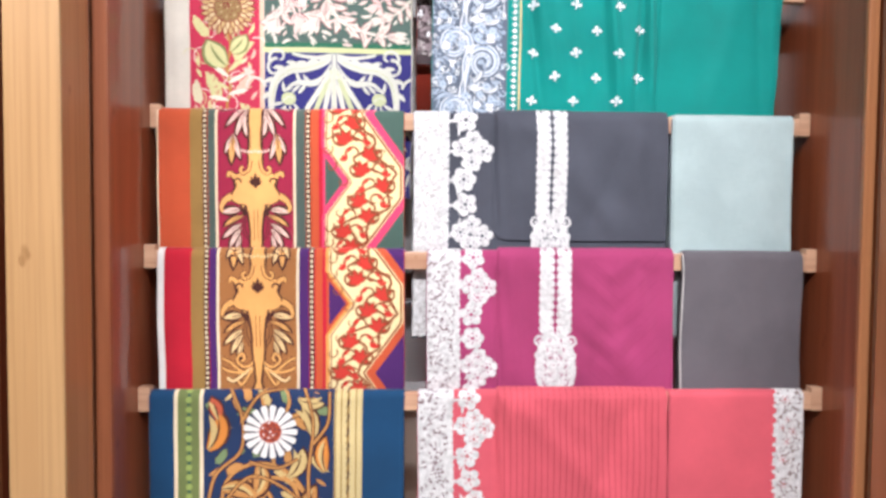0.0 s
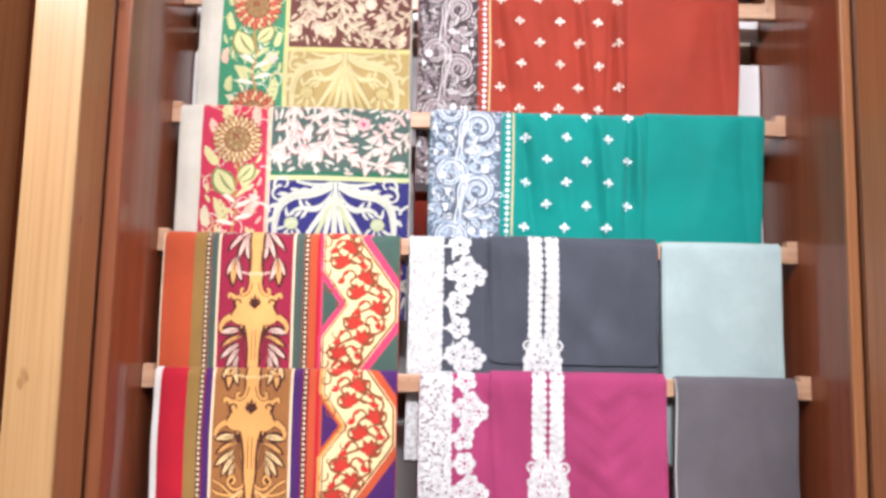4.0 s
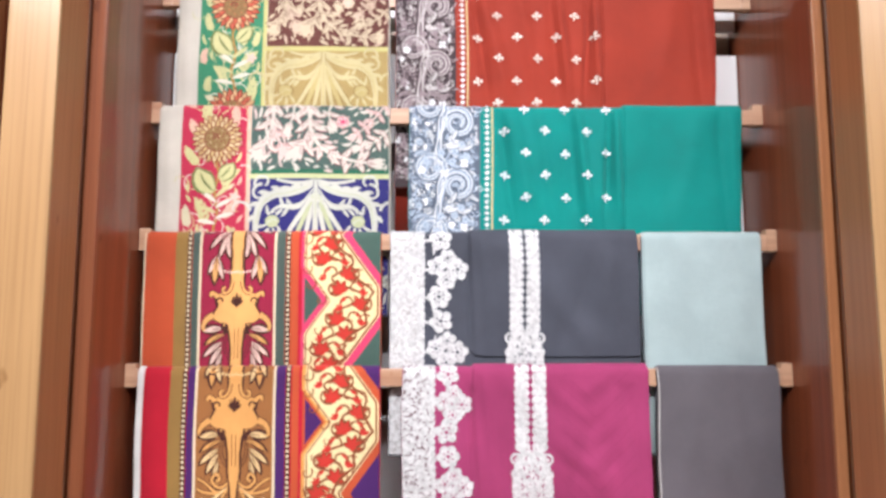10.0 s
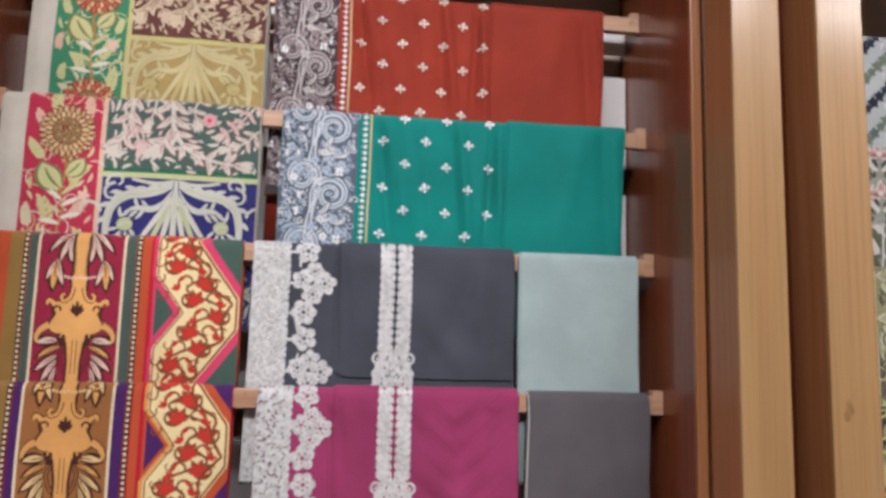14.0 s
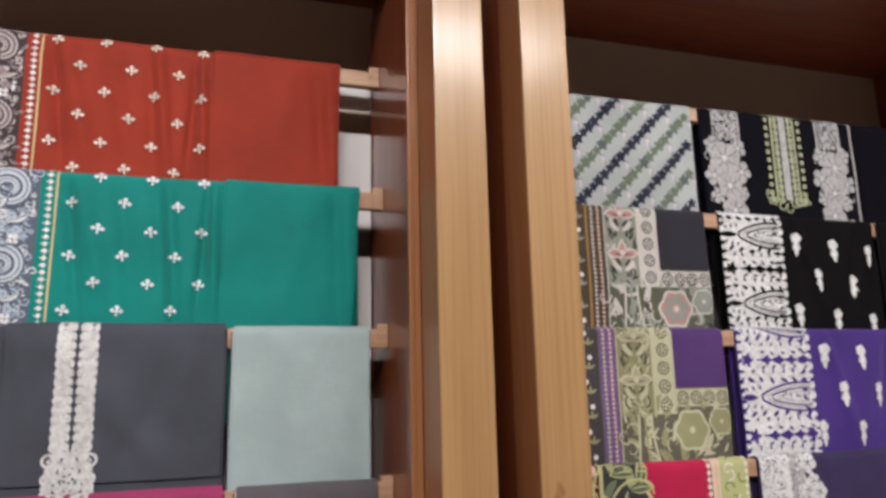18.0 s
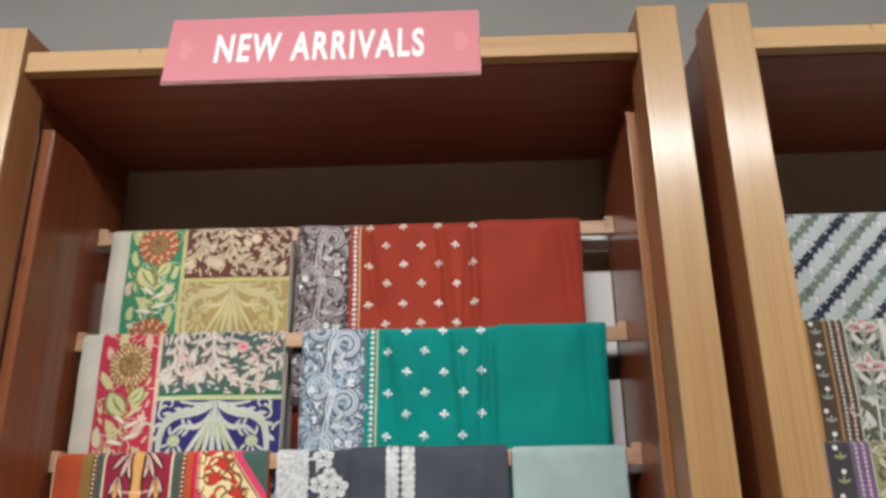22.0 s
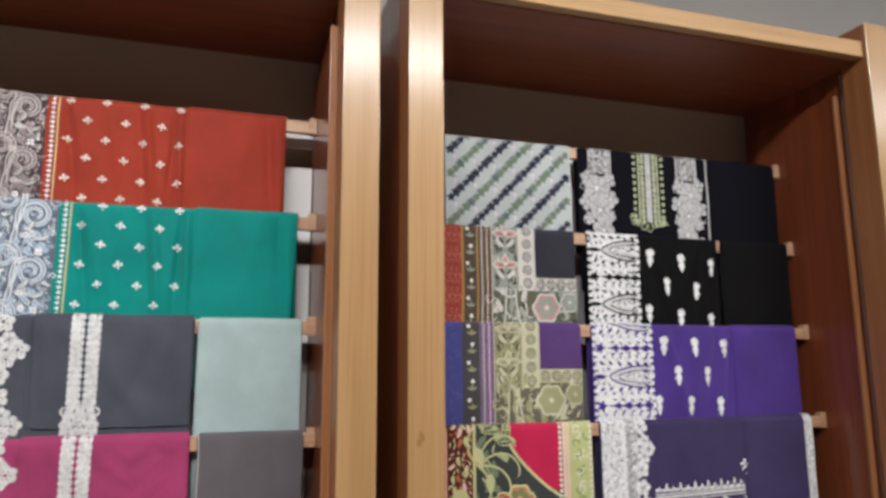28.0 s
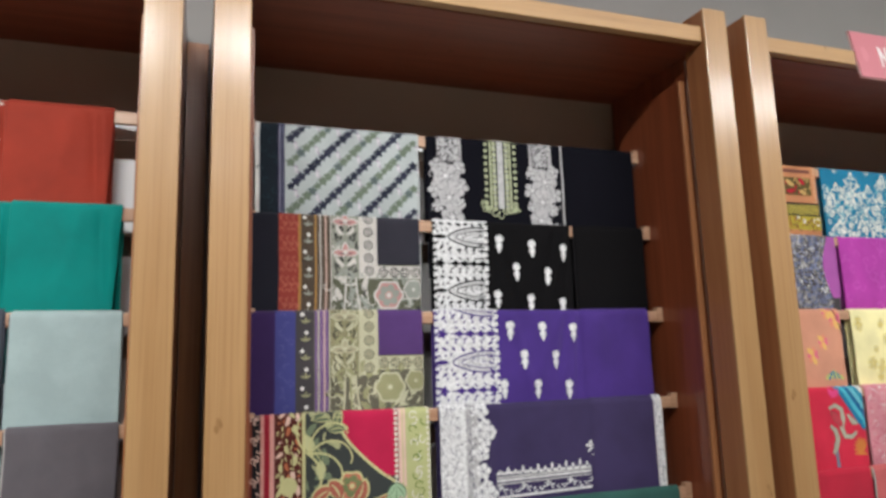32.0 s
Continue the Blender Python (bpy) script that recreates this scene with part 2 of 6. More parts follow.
# ---- cabinets ----
BAYS = (-1.370, 1.373, 2.752)          # the other cabinets, from the first
LEFT, RIGHT = -0.3625, 0.8025          # the first bay's opening between its posts
POST_W, FRONT, TOP = 0.0742, 1.037, 2.464
BAR_Z = (2.161, 1.921, 1.680, 1.443, 1.210)
BAR_Y = (1.360, 1.332, 1.302, 1.270, 1.240)
BOARD_L, BOARD_R = -0.347, 0.797     # inner faces of the rack's side boards


def cabinet():
    c = empty("display_cabinet", (0.223, 1.24, 0), "tall open wooden display cabinet with honey-coloured posts", "cabinet", "row of display cabinets")
    def add(name, bm, mat, label=""):
        return hang(part(name, bm, mat, c, label), c)
    add("post", box(LEFT - POST_W + 0.0006, LEFT - 0.0006, FRONT + 0.0075, FRONT + 0.085, 0, TOP - 0.001, 0.002), BROWN, "brown wooden post")
    add("post_facing", box(LEFT - POST_W, LEFT, FRONT, FRONT + 0.0075, 0, TOP, 0.0025), HONEY, "honey-coloured lacquered post facing")
    add("post", box(RIGHT + 0.0006, RIGHT + POST_W - 0.0006, FRONT + 0.0075, FRONT + 0.085, 0, TOP - 0.001, 0.002), BROWN, "brown wooden post")
    add("post_facing", box(RIGHT, RIGHT + POST_W, FRONT, FRONT + 0.0075, 0, TOP, 0.0025), HONEY, "honey-coloured lacquered post facing")
    add("side_panel", box(LEFT - POST_W + 0.001, LEFT - 0.012, FRONT + 0.085, 1.510, 0, 2.434, 0.002), RED, "reddish brown wooden side panel")
    add("side_panel", box(RIGHT + 0.012, RIGHT + POST_W - 0.001, FRONT + 0.085, 1.510, 0, 2.434, 0.002), RED, "reddish brown wooden side panel")
    add("lintel", box(LEFT + 0.0005, RIGHT - 0.0005, FRONT + 0.012, FRONT + 0.040, 2.372, 2.416, 0.002), HONEY_X, "honey-coloured wooden lintel")
    add("top_panel", box(LEFT - 0.011, RIGHT + 0.011, FRONT + 0.0405, 1.510, 2.370, 2.4035, 0.001), RED_X, "dark reddish wooden top panel")
    # added board, paler than the wall behind, so the shaded interior comes out brighter
    add("back_board", box(LEFT - 0.011, RIGHT + 0.011, 1.5105, 1.5145, 0.1005, 2.400, 0), BACK, "beige painted back board")
    add("plinth", box(LEFT + 0.0005, RIGHT - 0.0005, FRONT + 0.03, 1.510, 0, 0.10, 0.002), RED_X, "reddish brown wooden plinth")
    for sx, d in ((LEFT - 0.012, 1), (RIGHT + 0.012, -1)):
        add("channel", box(min(sx, sx + d * 0.006), max(sx, sx + d * 0.006), FRONT + 0.086, FRONT + 0.100, 0.12, 2.355, 0.001), STRIP, "thin grey metal channel")
    # added brown strip in place of the shadowed wall between two cabinets
    add("gap_filler", box(RIGHT + POST_W + 0.0005, RIGHT + POST_W + 0.0545, 1.497, 1.511, 0, 2.412, 0.001), BROWN, "narrow brown wooden filler strip")
    for z1_, z0_ in ((2.159, 2.111), (2.059, 1.871), (1.819, 1.631), (1.579, 1.391), (1.339, 1.151)):
        add("back_slat", box(BOARD_L + 0.002, BOARD_R - 0.002, 1.432, 1.446, z0_, z1_, 0.002), SLAT, "white painted back slat")
    return c


def rack():
    r = empty("fabric_rack", (0.223, 1.26, 0.1), "stepped wooden rack of horizontal bars inside the cabinet", "rack", "fabric racks in the cabinets")
    def add(name, bm, mat, label=""):
        return hang(part(name, bm, mat, r, label), r)
    add("side_board", box(LEFT - 0.008, BOARD_L, FRONT + 0.112, 1.455, 0.1005, 2.300, 0.003), RED, "reddish brown wooden side board")
    add("side_board", box(BOARD_R, RIGHT + 0.008, FRONT + 0.112, 1.455, 0.1005, 2.300, 0.003), RED, "reddish brown wooden side board")
    # front edges coloured as the light catches them: left redder, right paler brown
    add("edge_strip", box(LEFT - 0.007, BOARD_L - 0.001, FRONT + 0.108, FRONT + 0.1118, 0.1005, 2.2995, 0.001), EDGE, "reddish brown wooden edge strip")
    add("edge_strip", box(BOARD_R + 0.002, RIGHT + 0.007, FRONT + 0.108, FRONT + 0.1118, 0.1005, 2.2995, 0.001), BROWN, "brown wooden edge strip")
    # added bead: lighter wood for the lit inner corner of the right board
    add("corner_bead", box(BOARD_R - 0.006, BOARD_R + 0.0018, FRONT + 0.105, FRONT + 0.1150, 0.1005, 2.2995, 0.002), BROWN, "light brown wooden corner bead")
    for z, y in zip(BAR_Z, BAR_Y):
        bar = add("bar", box(BOARD_L, BOARD_R, y + 0.0045, y + 0.0215, z - 0.0345, z - 0.0045, 0.0025), BAR)
        for px in (BOARD_L, BOARD_R - 0.020):
            add("bar_end", box(px + 0.0005, px + 0.0195, y + 0.0030, y + 0.0230, z - 0.0352, z + 0.0045, 0.0015), BAR)
    return r


first_cabinet, first_rack = cabinet(), rack()
for dx in BAYS:
    for thing in (first_cabinet, first_rack):
        copy_thing(thing, Matrix.Translation(thing.location + Vector((dx, 0, 0))))


# ---- cloth ----
def smooth(a, b, t):
    t = min(1, max(0, (t - a) / (b - a)))
    return t * t * (3 - 2 * t)


class Cloth:
    """A folded length of cloth over one bar. Places on it are (x in metres, v metres down from the crest)."""
    R = 0.013
    count = 0

    def __init__(self, name, x0, x1, row, material, label, drop=0.40, creases=(), soft=0.0019, seed=0, dz=0.0, dy=0.0, lean=0.0, back=0.30, taper=0.0, chevrons=None):
        self.chevrons = chevrons
        self.x0, self.x1, self.row, self.drop, self.creases, self.soft, self.seed, self.lean, self.back, self.taper = x0, x1, row, drop, creases, soft, seed, lean, back, taper
        self.yc, self.zc = BAR_Y[row] + self.R + dy, BAR_Z[row] - self.R + dz
        self.layers = {}
        self.raised = 0
        self.tag = None
        self.ob = None
        self.build(name, material, label)

    def ripple(self, x, v):
        """How far the cloth stands out towards the viewer: soft drape and single creases."""
        env = smooth(0.0, 0.045, v) * (1 - 0.60 * smooth(0.17, 0.24, v))
        w = self.soft * env * (noise.noise(Vector((x * 9, v * 4, self.seed))) + 0.6 * noise.noise(Vector((x * 24, v * 7, self.seed + 5))))
        if self.soft > 0.005:
            w += 0.0011 * env * noise.noise(Vector((x * 34 + v * 14, v * 26, self.seed + 9)))
        if self.chevrons:
            away = abs(x - self.chevrons)
            w += 0.0010 * env * math.exp(-(away / 0.075) ** 2) * math.sin(2 * math.pi * (v + 0.75 * away) / 0.042)
        for cx, depth, width, slope in self.creases:
            d = (x - cx - slope * (v - 0.12)) / width
            w += 1.5 * depth * env * math.exp(-d * d)
        return max(w, -0.0022 - 0.008 * smooth(0.034, 0.060, v))

    def at(self, x, v, lift=0.0):
        """The place of (x, v) on the outer face, lifted off it by so many metres."""
        r = self.R + lift
        quarter = math.pi * self.R / 2
        if v < quarter:
            a = v / self.R
            y, z = self.yc - r * math.sin(a), self.zc + r * math.cos(a)
        else:
            y, z = self.yc - r, self.zc - (v - quarter)
        s = (self.lean + self.taper * ((x - self.x0) / (self.x1 - self.x0)) ** 3) * (v if v > 0 else 0) + 0.0022 * smooth(0, 0.05, v) * noise.noise(Vector((x * 1.5, v * 9, self.seed * 7.3)))
        z += 0.0016 * noise.noise(Vector((x * 7, self.seed * 3.1, 2.0)))
        return Vector((x + s, y - self.ripple(x, v), z))

    def build(self, name, material, label):
        bm = bmesh.new()
        nx = max(4, int((self.x1 - self.x0) / 0.0040))
        vs = [-self.back, -0.6 * self.back, -0.25 * self.back] + [-math.pi * self.R / 2 * k / 4 for k in (4, 3, 2, 1)] + [math.pi * self.R / 2 * k / 5 for k in range(6)]
        n = int((self.drop - vs[-1]) / 0.008)
        vs += [vs[-1] + (self.drop - vs[-1]) * (k + 1) / n for k in range(n)]
        thick = 0.0035

        def place(x, v, inner):
            cut = thick if inner else 0.0
            edge = min(x - self.x0, self.x1 - x)
            tuck = 0.0018 * (1 - smooth(0, 0.004, edge))
            if v >= 0:
                p = self.at(x, v, -cut if inner else -tuck)
                if v > self.drop - 0.002 and not inner:
                    p.y += 0.0015
                return p
            r = self.R - cut
            quarter = math.pi * self.R / 2
            if -v < quarter:
                a = -v / self.R
                return Vector((x, self.yc + r * math.sin(a), self.zc + r * math.cos(a)))
            return Vector((x, self.yc + r, self.zc - (-v - quarter)))

        grids = []
        xs = [self.x0 + (self.x1 - self.x0) * i / nx for i in range(nx + 1)]
        xs = [xs[0], xs[0] + 0.002] + xs[1:-1] + [xs[-1] - 0.002, xs[-1]]
        for inner in (False, True):
            grids.append([[bm.verts.new(place(x, v, inner)) for x in xs] for v in vs])
        a, b = grids
        m, k = len(vs), len(xs)
        for i in range(m - 1):
            for j in range(k - 1):
                bm.faces.new((a[i][j], a[i + 1][j], a[i + 1][j + 1], a[i][j + 1]))
                bm.faces.new((b[i][j], b[i][j + 1], b[i + 1][j + 1], b[i + 1][j]))
            bm.faces.new((a[i][0], b[i][0], b[i + 1][0], a[i + 1][0]))
            bm.faces.new((a[i][-1], a[i + 1][-1], b[i + 1][-1], b[i][-1]))
        for j in range(k - 1):
            bm.faces.new((a[0][j], a[0][j + 1], b[0][j + 1], b[0][j]))
            bm.faces.new((a[-1][j], b[-1][j], b[-1][j + 1], a[-1][j + 1]))
        bmesh.ops.recalc_face_normals(bm, faces=bm.faces[:])
        for f in bm.faces:
            f.smooth = True
        self.ob = tagged(mesh_object(name, bm, material), label, "fabric")

    # -- pieces laid on the face; lift is the layer, in tenths of a millimetre --
    def piece(self, name):
        """What is laid on from here to the next call is one piece of its own; None: joined print again."""
        Cloth.count += 1
        self.tag = (name, Cloth.count) if name else None

    def store(self, name, material, single=False):
        if single:
            Cloth.count += 1
            key = (name, Cloth.count)
        else:
            key = self.tag or (name, material)
        vs, fs, ms, used = self.layers.setdefault(key, ([], [], [], []))
        if material not in used:
            used.append(material)
        return vs, fs, ms, used.index(material)

    def grid(self, name, material, pts, lift, single=False):
        """A sheet through rows of (x, v) points."""
        vs, fs, ms, slot = self.store(name, material, single)
        base, w = len(vs), len(pts[0])
        lo, hi = self.x0 + 0.001, self.x1 - 0.001
        for row in pts:
            for x, v in row:
                vs.append(self.at(min(hi, max(lo, x)), min(self.drop - 0.002, max(0.0, v)), (lift + self.raised) * 1e-4))
        for i in range(len(pts) - 1):
            for j in range(w - 1):
                q = base + i * w + j
                fs.append((q, q + w, q + w + 1, q + 1))
                ms.append(slot)

    def fold_edge(self, x0, x1, material, behind=0.0016, lower=0.006):
        """An inner layer of the folded length that shows past its side edge."""
        rows = []
        n = 36
        for k in range(n + 1):
            v = 0.004 + (self.drop - lower) * k / n
            rows.append([self.at(min(self.x1, max(self.x0, x)), v, -behind) + Vector((x - min(self.x1, max(self.x0, x)), 0, 0)) for x in (x0, (x0 + x1) / 2, x1)])
        vs, fs, ms, slot = self.store("inner_fold", material, True)
        for row in rows:
            vs.extend(row)
        for k in range(n):
            for j in range(2):
                q = 3 * k + j
                fs.append((q, q + 3, q + 4, q + 1))
                ms.append(slot)

    def band(self, x0, x1, material, v0=0.0, v1=None, lift=4, name="stripe"):
        v1 = self.drop if v1 is None else v1
        nx, nv = max(1, int((x1 - x0) / 0.0045)), max(2, int((v1 - v0) / 0.006))
        self.grid(name, material, [[(x0 + (x1 - x0) * i / nx, v0 + (v1 - v0) * j / nv) for i in range(nx + 1)] for j in range(nv + 1)], lift, name not in ("lace", "stitching"))

    def fold_over(self, x0, x1, material, height, name, v1=None):
        """An upper layer folded over the face, with a rounded edge on its open side."""
        v1 = self.drop - 0.004 if v1 is None else v1
        nx, nv = max(2, int((x1 - x0) / 0.0045)), max(2, int(v1 / 0.006))
        cols = [(x0 - 0.0012, 0.15), (x0, 0.62), (x0 + 0.0014, 0.88), (x0 + 0.0034, 1.0)] + [(x0 + (x1 - x0) * i / nx, 1.0) for i in range(1, nx + 1)]
        vs, fs, ms, slot = self.store(name, material, True)
        for j in range(nv + 1):
            for x, share in cols:
                v = j / nv * (v1 - (0.013 * math.exp(-abs(x - x0) / 0.008) if v1 < 0.3 else 0.0))
                bulge = 0.25 * noise.noise(Vector((x0 * 9, v * 11, self.seed + 3.0)))
                vs.append(self.at(x, v, height * 1e-4 * (share if share == 1.0 else share * (1 + bulge))))
        w = len(cols)
        for j in range(nv):
            for i in range(w - 1):
                q = j * w + i
                fs.append((q, q + w, q + w + 1, q + 1))
                ms.append(slot)

    def ribbon(self, pts, width, material, lift=8, name="print", blunt=False):
        """A stroke along points; width in metres, a number or a function of 0..1 along it."""
        n = len(pts)
        left, right = [], []
        for i, (x, v) in enumerate(pts):
            a, b = pts[max(0, i - 1)], pts[min(n - 1, i + 1)]
            dx, dv = b[0] - a[0], b[1] - a[1]
            l = math.hypot(dx, dv) or 1
            w = (width(i / (n - 1)) if callable(width) else width) / 2
            left.append((x - dv / l * w, v + dx / l * w))
            right.append((x + dv / l * w, v - dx / l * w))
        self.grid(name, material, [left, pts, right], lift)

    def blob(self, cx, cv, radius, material, lift=8, name="print", n=14, turn=0.0):
        """A filled outline; radius: metres or a function of the angle."""
        vs, fs, ms, slot = self.store(name, material)
        lo, hi = self.x0 + 0.001, self.x1 - 0.001
        def put(x, v):
            vs.append(self.at(min(hi, max(lo, x)), min(self.drop - 0.002, max(0.0, v)), (lift + self.raised) * 1e-4))
            return len(vs) - 1
        c = put(cx, cv)
        ring = []
        for k in range(n):
            a = 2 * math.pi * k / n
            r = radius(a) if callable(radius) else radius
            ring.append(put(cx + r * math.cos(a + turn), cv - r * math.sin(a + turn)))
        for k in range(n):
            fs.append((c, ring[(k + 1) % n], ring[k]))
            ms.append(slot)

    def leaf(self, x, v, length, width, angle, material, lift=9, name="print", bend=0.0, n=6):
        """A pointed leaf from (x, v), angle in degrees, 0 to the right, 90 up."""
        pts, a = [(x, v)], radians(angle)
        for k in range(n):
            a += radians(bend) / n
            x, v = x + length / n * math.cos(a), v - length / n * math.sin(a)
            pts.append((x, v))
        self.ribbon(pts, lambda t: width * math.sin(math.pi * min(1, 0.06 + 0.94 * t)) ** 0.8, material, lift, name)
        return x, v

    def curl(self, x, v, size, angle, turns, material, width=0.003, lift=9, name="print", n=14):
        """A scroll that winds inwards."""
        pts, a = [(x, v)], radians(angle)
        for k in range(n):
            a += radians(turns) / n
            step = size / n * (1.6 - 1.25 * k / n)
            x, v = x + step * math.cos(a), v - step * math.sin(a)
            pts.append((x, v))
        self.ribbon(pts, lambda t: width * (1.1 - 0.5 * t), material, lift, name)
        return x, v

    def line(self, x0, v0, x1, v1, width, material, lift=8, name="print"):
        n = max(2, int(math.hypot(x1 - x0, v1 - v0) / 0.007))
        self.ribbon([(x0 + (x1 - x0) * k / n, v0 + (v1 - v0) * k / n) for k in range(n + 1)], width, material, lift, name)

    def dots(self, x, v0, v1, step, radius, material, lift=9, name="dot", n=7):
        v = v0
        while v < v1:
            self.blob(x, v, radius, material, lift, name, n)
            v += step

    def finish(self):
        for (name, _), (vs, fs, ms, used) in self.layers.items():
            me = bpy.data.meshes.new(name)
            me.from_pydata(vs, [], fs)
            for m in used:
                me.materials.append(m)
            me.polygons.foreach_set("material_index", ms)
            me.polygons.foreach_set("use_smooth", [True] * len(me.polygons))
            me.update()
            ob = new(name, me)
            ob.parent = self.ob
            if name in JOINED:
                ob["kind"] = "stuff"
        return self.ob


JOINED = ("print", "dot", "edging", "lace", "lace_hole", "stitching", "stitching_gap", "embroidery", "pintuck", "crease_shade", "green_stitching")

# ---- dyes ----
def srgb(r, g, b, k=0.85):
    return tuple(round(k * ((c / 255 + 0.055) / 1.055 if c > 10 else c / 255 / 5.6) ** 2.4, 4) for c in (r, g, b))


def dye(r, g, b, k=0.85, **kw):
    return weave(srgb(r, g, b, k), **kw)


CREAM, WHITE, IVORY = dye(230, 224, 206), dye(240, 236, 230), dye(236, 218, 182)
LACE = thread((0.68, 0.67, 0.655))
THREAD, SILVER = thread((0.86, 0.85, 0.84)), thread((0.54, 0.525, 0.52))
GOLD, OCHRE, OLIVE = dye(226, 160, 84), dye(176, 132, 70), dye(152, 118, 62)
LEAF, PALE_LEAF, FOREST = dye(66, 138, 102), dye(206, 202, 146), dye(50, 88, 76)
UMBER, MAROON, CRIMSON = dye(72, 36, 26), dye(154, 34, 64), dye(188, 50, 78)
ORANGE, SCARLET, PINK = dye(196, 84, 48), dye(190, 26, 48), dye(222, 70, 110)
PURPLE, NAVY, INK = dye(74, 34, 98), dye(48, 46, 110), dye(22, 18, 22)
BLUSH, SAND, MUSTARD = dye(234, 198, 182), dye(216, 196, 140), dye(200, 170, 84)
BRICK, TEAL = weave((0.280, 0.028, 0.0115), rough=0.75), weave((0.000, 0.198, 0.168), rough=0.75)
CHARCOAL, MIST = weave((0.059, 0.063, 0.080), sheen=0.03), weave((0.37, 0.46, 0.45))
MAGENTA, TAUPE = weave((0.30, 0.036, 0.115)), weave((0.108, 0.096, 0.106))
CORAL = weave((0.51, 0.080, 0.105))
BLACK = weave((0.0055, 0.005, 0.0055), sheen=0.0, slub=0.05)
NIGHT = weave((0.0048, 0.0046, 0.0080), sheen=0.0, slub=0.05)
VIOLET, DUSK = weave((0.060, 0.026, 0.195)), weave((0.040, 0.028, 0.085), sheen=0.04)


# ---- printed and stitched motifs ----
def sunflower(c, x, v, r, petal, tip, core, rim, lift=10):
    """A flower head with two rings of slim petals round a seeded disc."""
    c.piece("sunflower")
    for ring, n, r0, l, w in ((0, 26, 0.56, 0.46, 0.15), (1, 22, 0.46, 0.34, 0.13)):
        for k in range(n):
            a = 360 * (k + 0.5 * ring) / n
            px, pv = x + r0 * r * math.cos(radians(a)), v - r0 * r * math.sin(radians(a))
            c.leaf(px, pv, l * r * 1.06, w * 1.5 * r, a, rim, lift + 3 * ring, n=4)
            c.leaf(px, pv, l * r * 0.92, w * r, a, (tip if k % 2 else petal) if ring == 0 else (petal if k % 2 else tip), lift + 2 + 3 * ring, n=4)
    c.blob(x, v, 0.52 * r, rim, lift + 6, n=18)
    c.blob(x, v, 0.48 * r, core, lift + 7, n=18)
    for k in range(30):
        a, q = 2.4 * k, 0.45 * r * math.sqrt(k / 30)
        c.blob(x + q * math.cos(a), v - q * math.sin(a), 0.034 * r, rim if k % 3 else tip, lift + 9, n=5)
    c.curl(x + 0.02 * r, v, 0.55 * r, 40, 400, rim, 0.07 * r, lift + 10)
    c.piece(None)


def daisy(c, x, v, r, petal, core, line, lift=10, n=17):
    c.blob(x, v, r * 0.62, line, lift, n=20)
    for k in range(n):
        a = 360 * k / n
        for wd, m, up in ((0.36, line, 0), (0.27, petal, 2)):
            c.ribbon([(x + q * r * math.cos(radians(a)), v - q * r * math.sin(radians(a))) for q in (0.36, 0.55, 0.75, 0.92, 1.0)], lambda t: wd * r * (0.45 + 0.60 * t if t < 0.8 else 0.62), m, lift + up)
    c.blob(x, v, 0.42 * r, core, lift + 4, n=14)
    for k in range(16):
        q = 0.36 * r * math.sqrt(k / 16)
        c.blob(x + q * math.cos(k * 2.4), v + q * math.sin(k * 2.4), 0.045 * r, petal if k % 3 == 0 else line, lift + 6, n=5)


def veined_leaf(c, x, v, length, width, angle, fill, line, bend=0.0, lift=10):
    c.leaf(x, v, length * 1.05, width * 1.3, angle, line, lift, bend=bend)
    c.leaf(x, v, length * 0.97, width, angle, fill, lift + 2, bend=bend)
    c.leaf(x, v, length * 0.85, width * 0.14, angle, line, lift + 4, bend=bend)


def stem(c, pts, width, material, lift=9):
    c.ribbon(pts, width, material, lift)


def curved(x, v, length, angle, bend, n=5):
    """Points along an even bend."""
    pts, a = [(x, v)], radians(angle)
    for k in range(n):
        a += radians(bend) / n
        x, v = x + length / n * math.cos(a), v - length / n * math.sin(a)
        pts.append((x, v))
    return pts


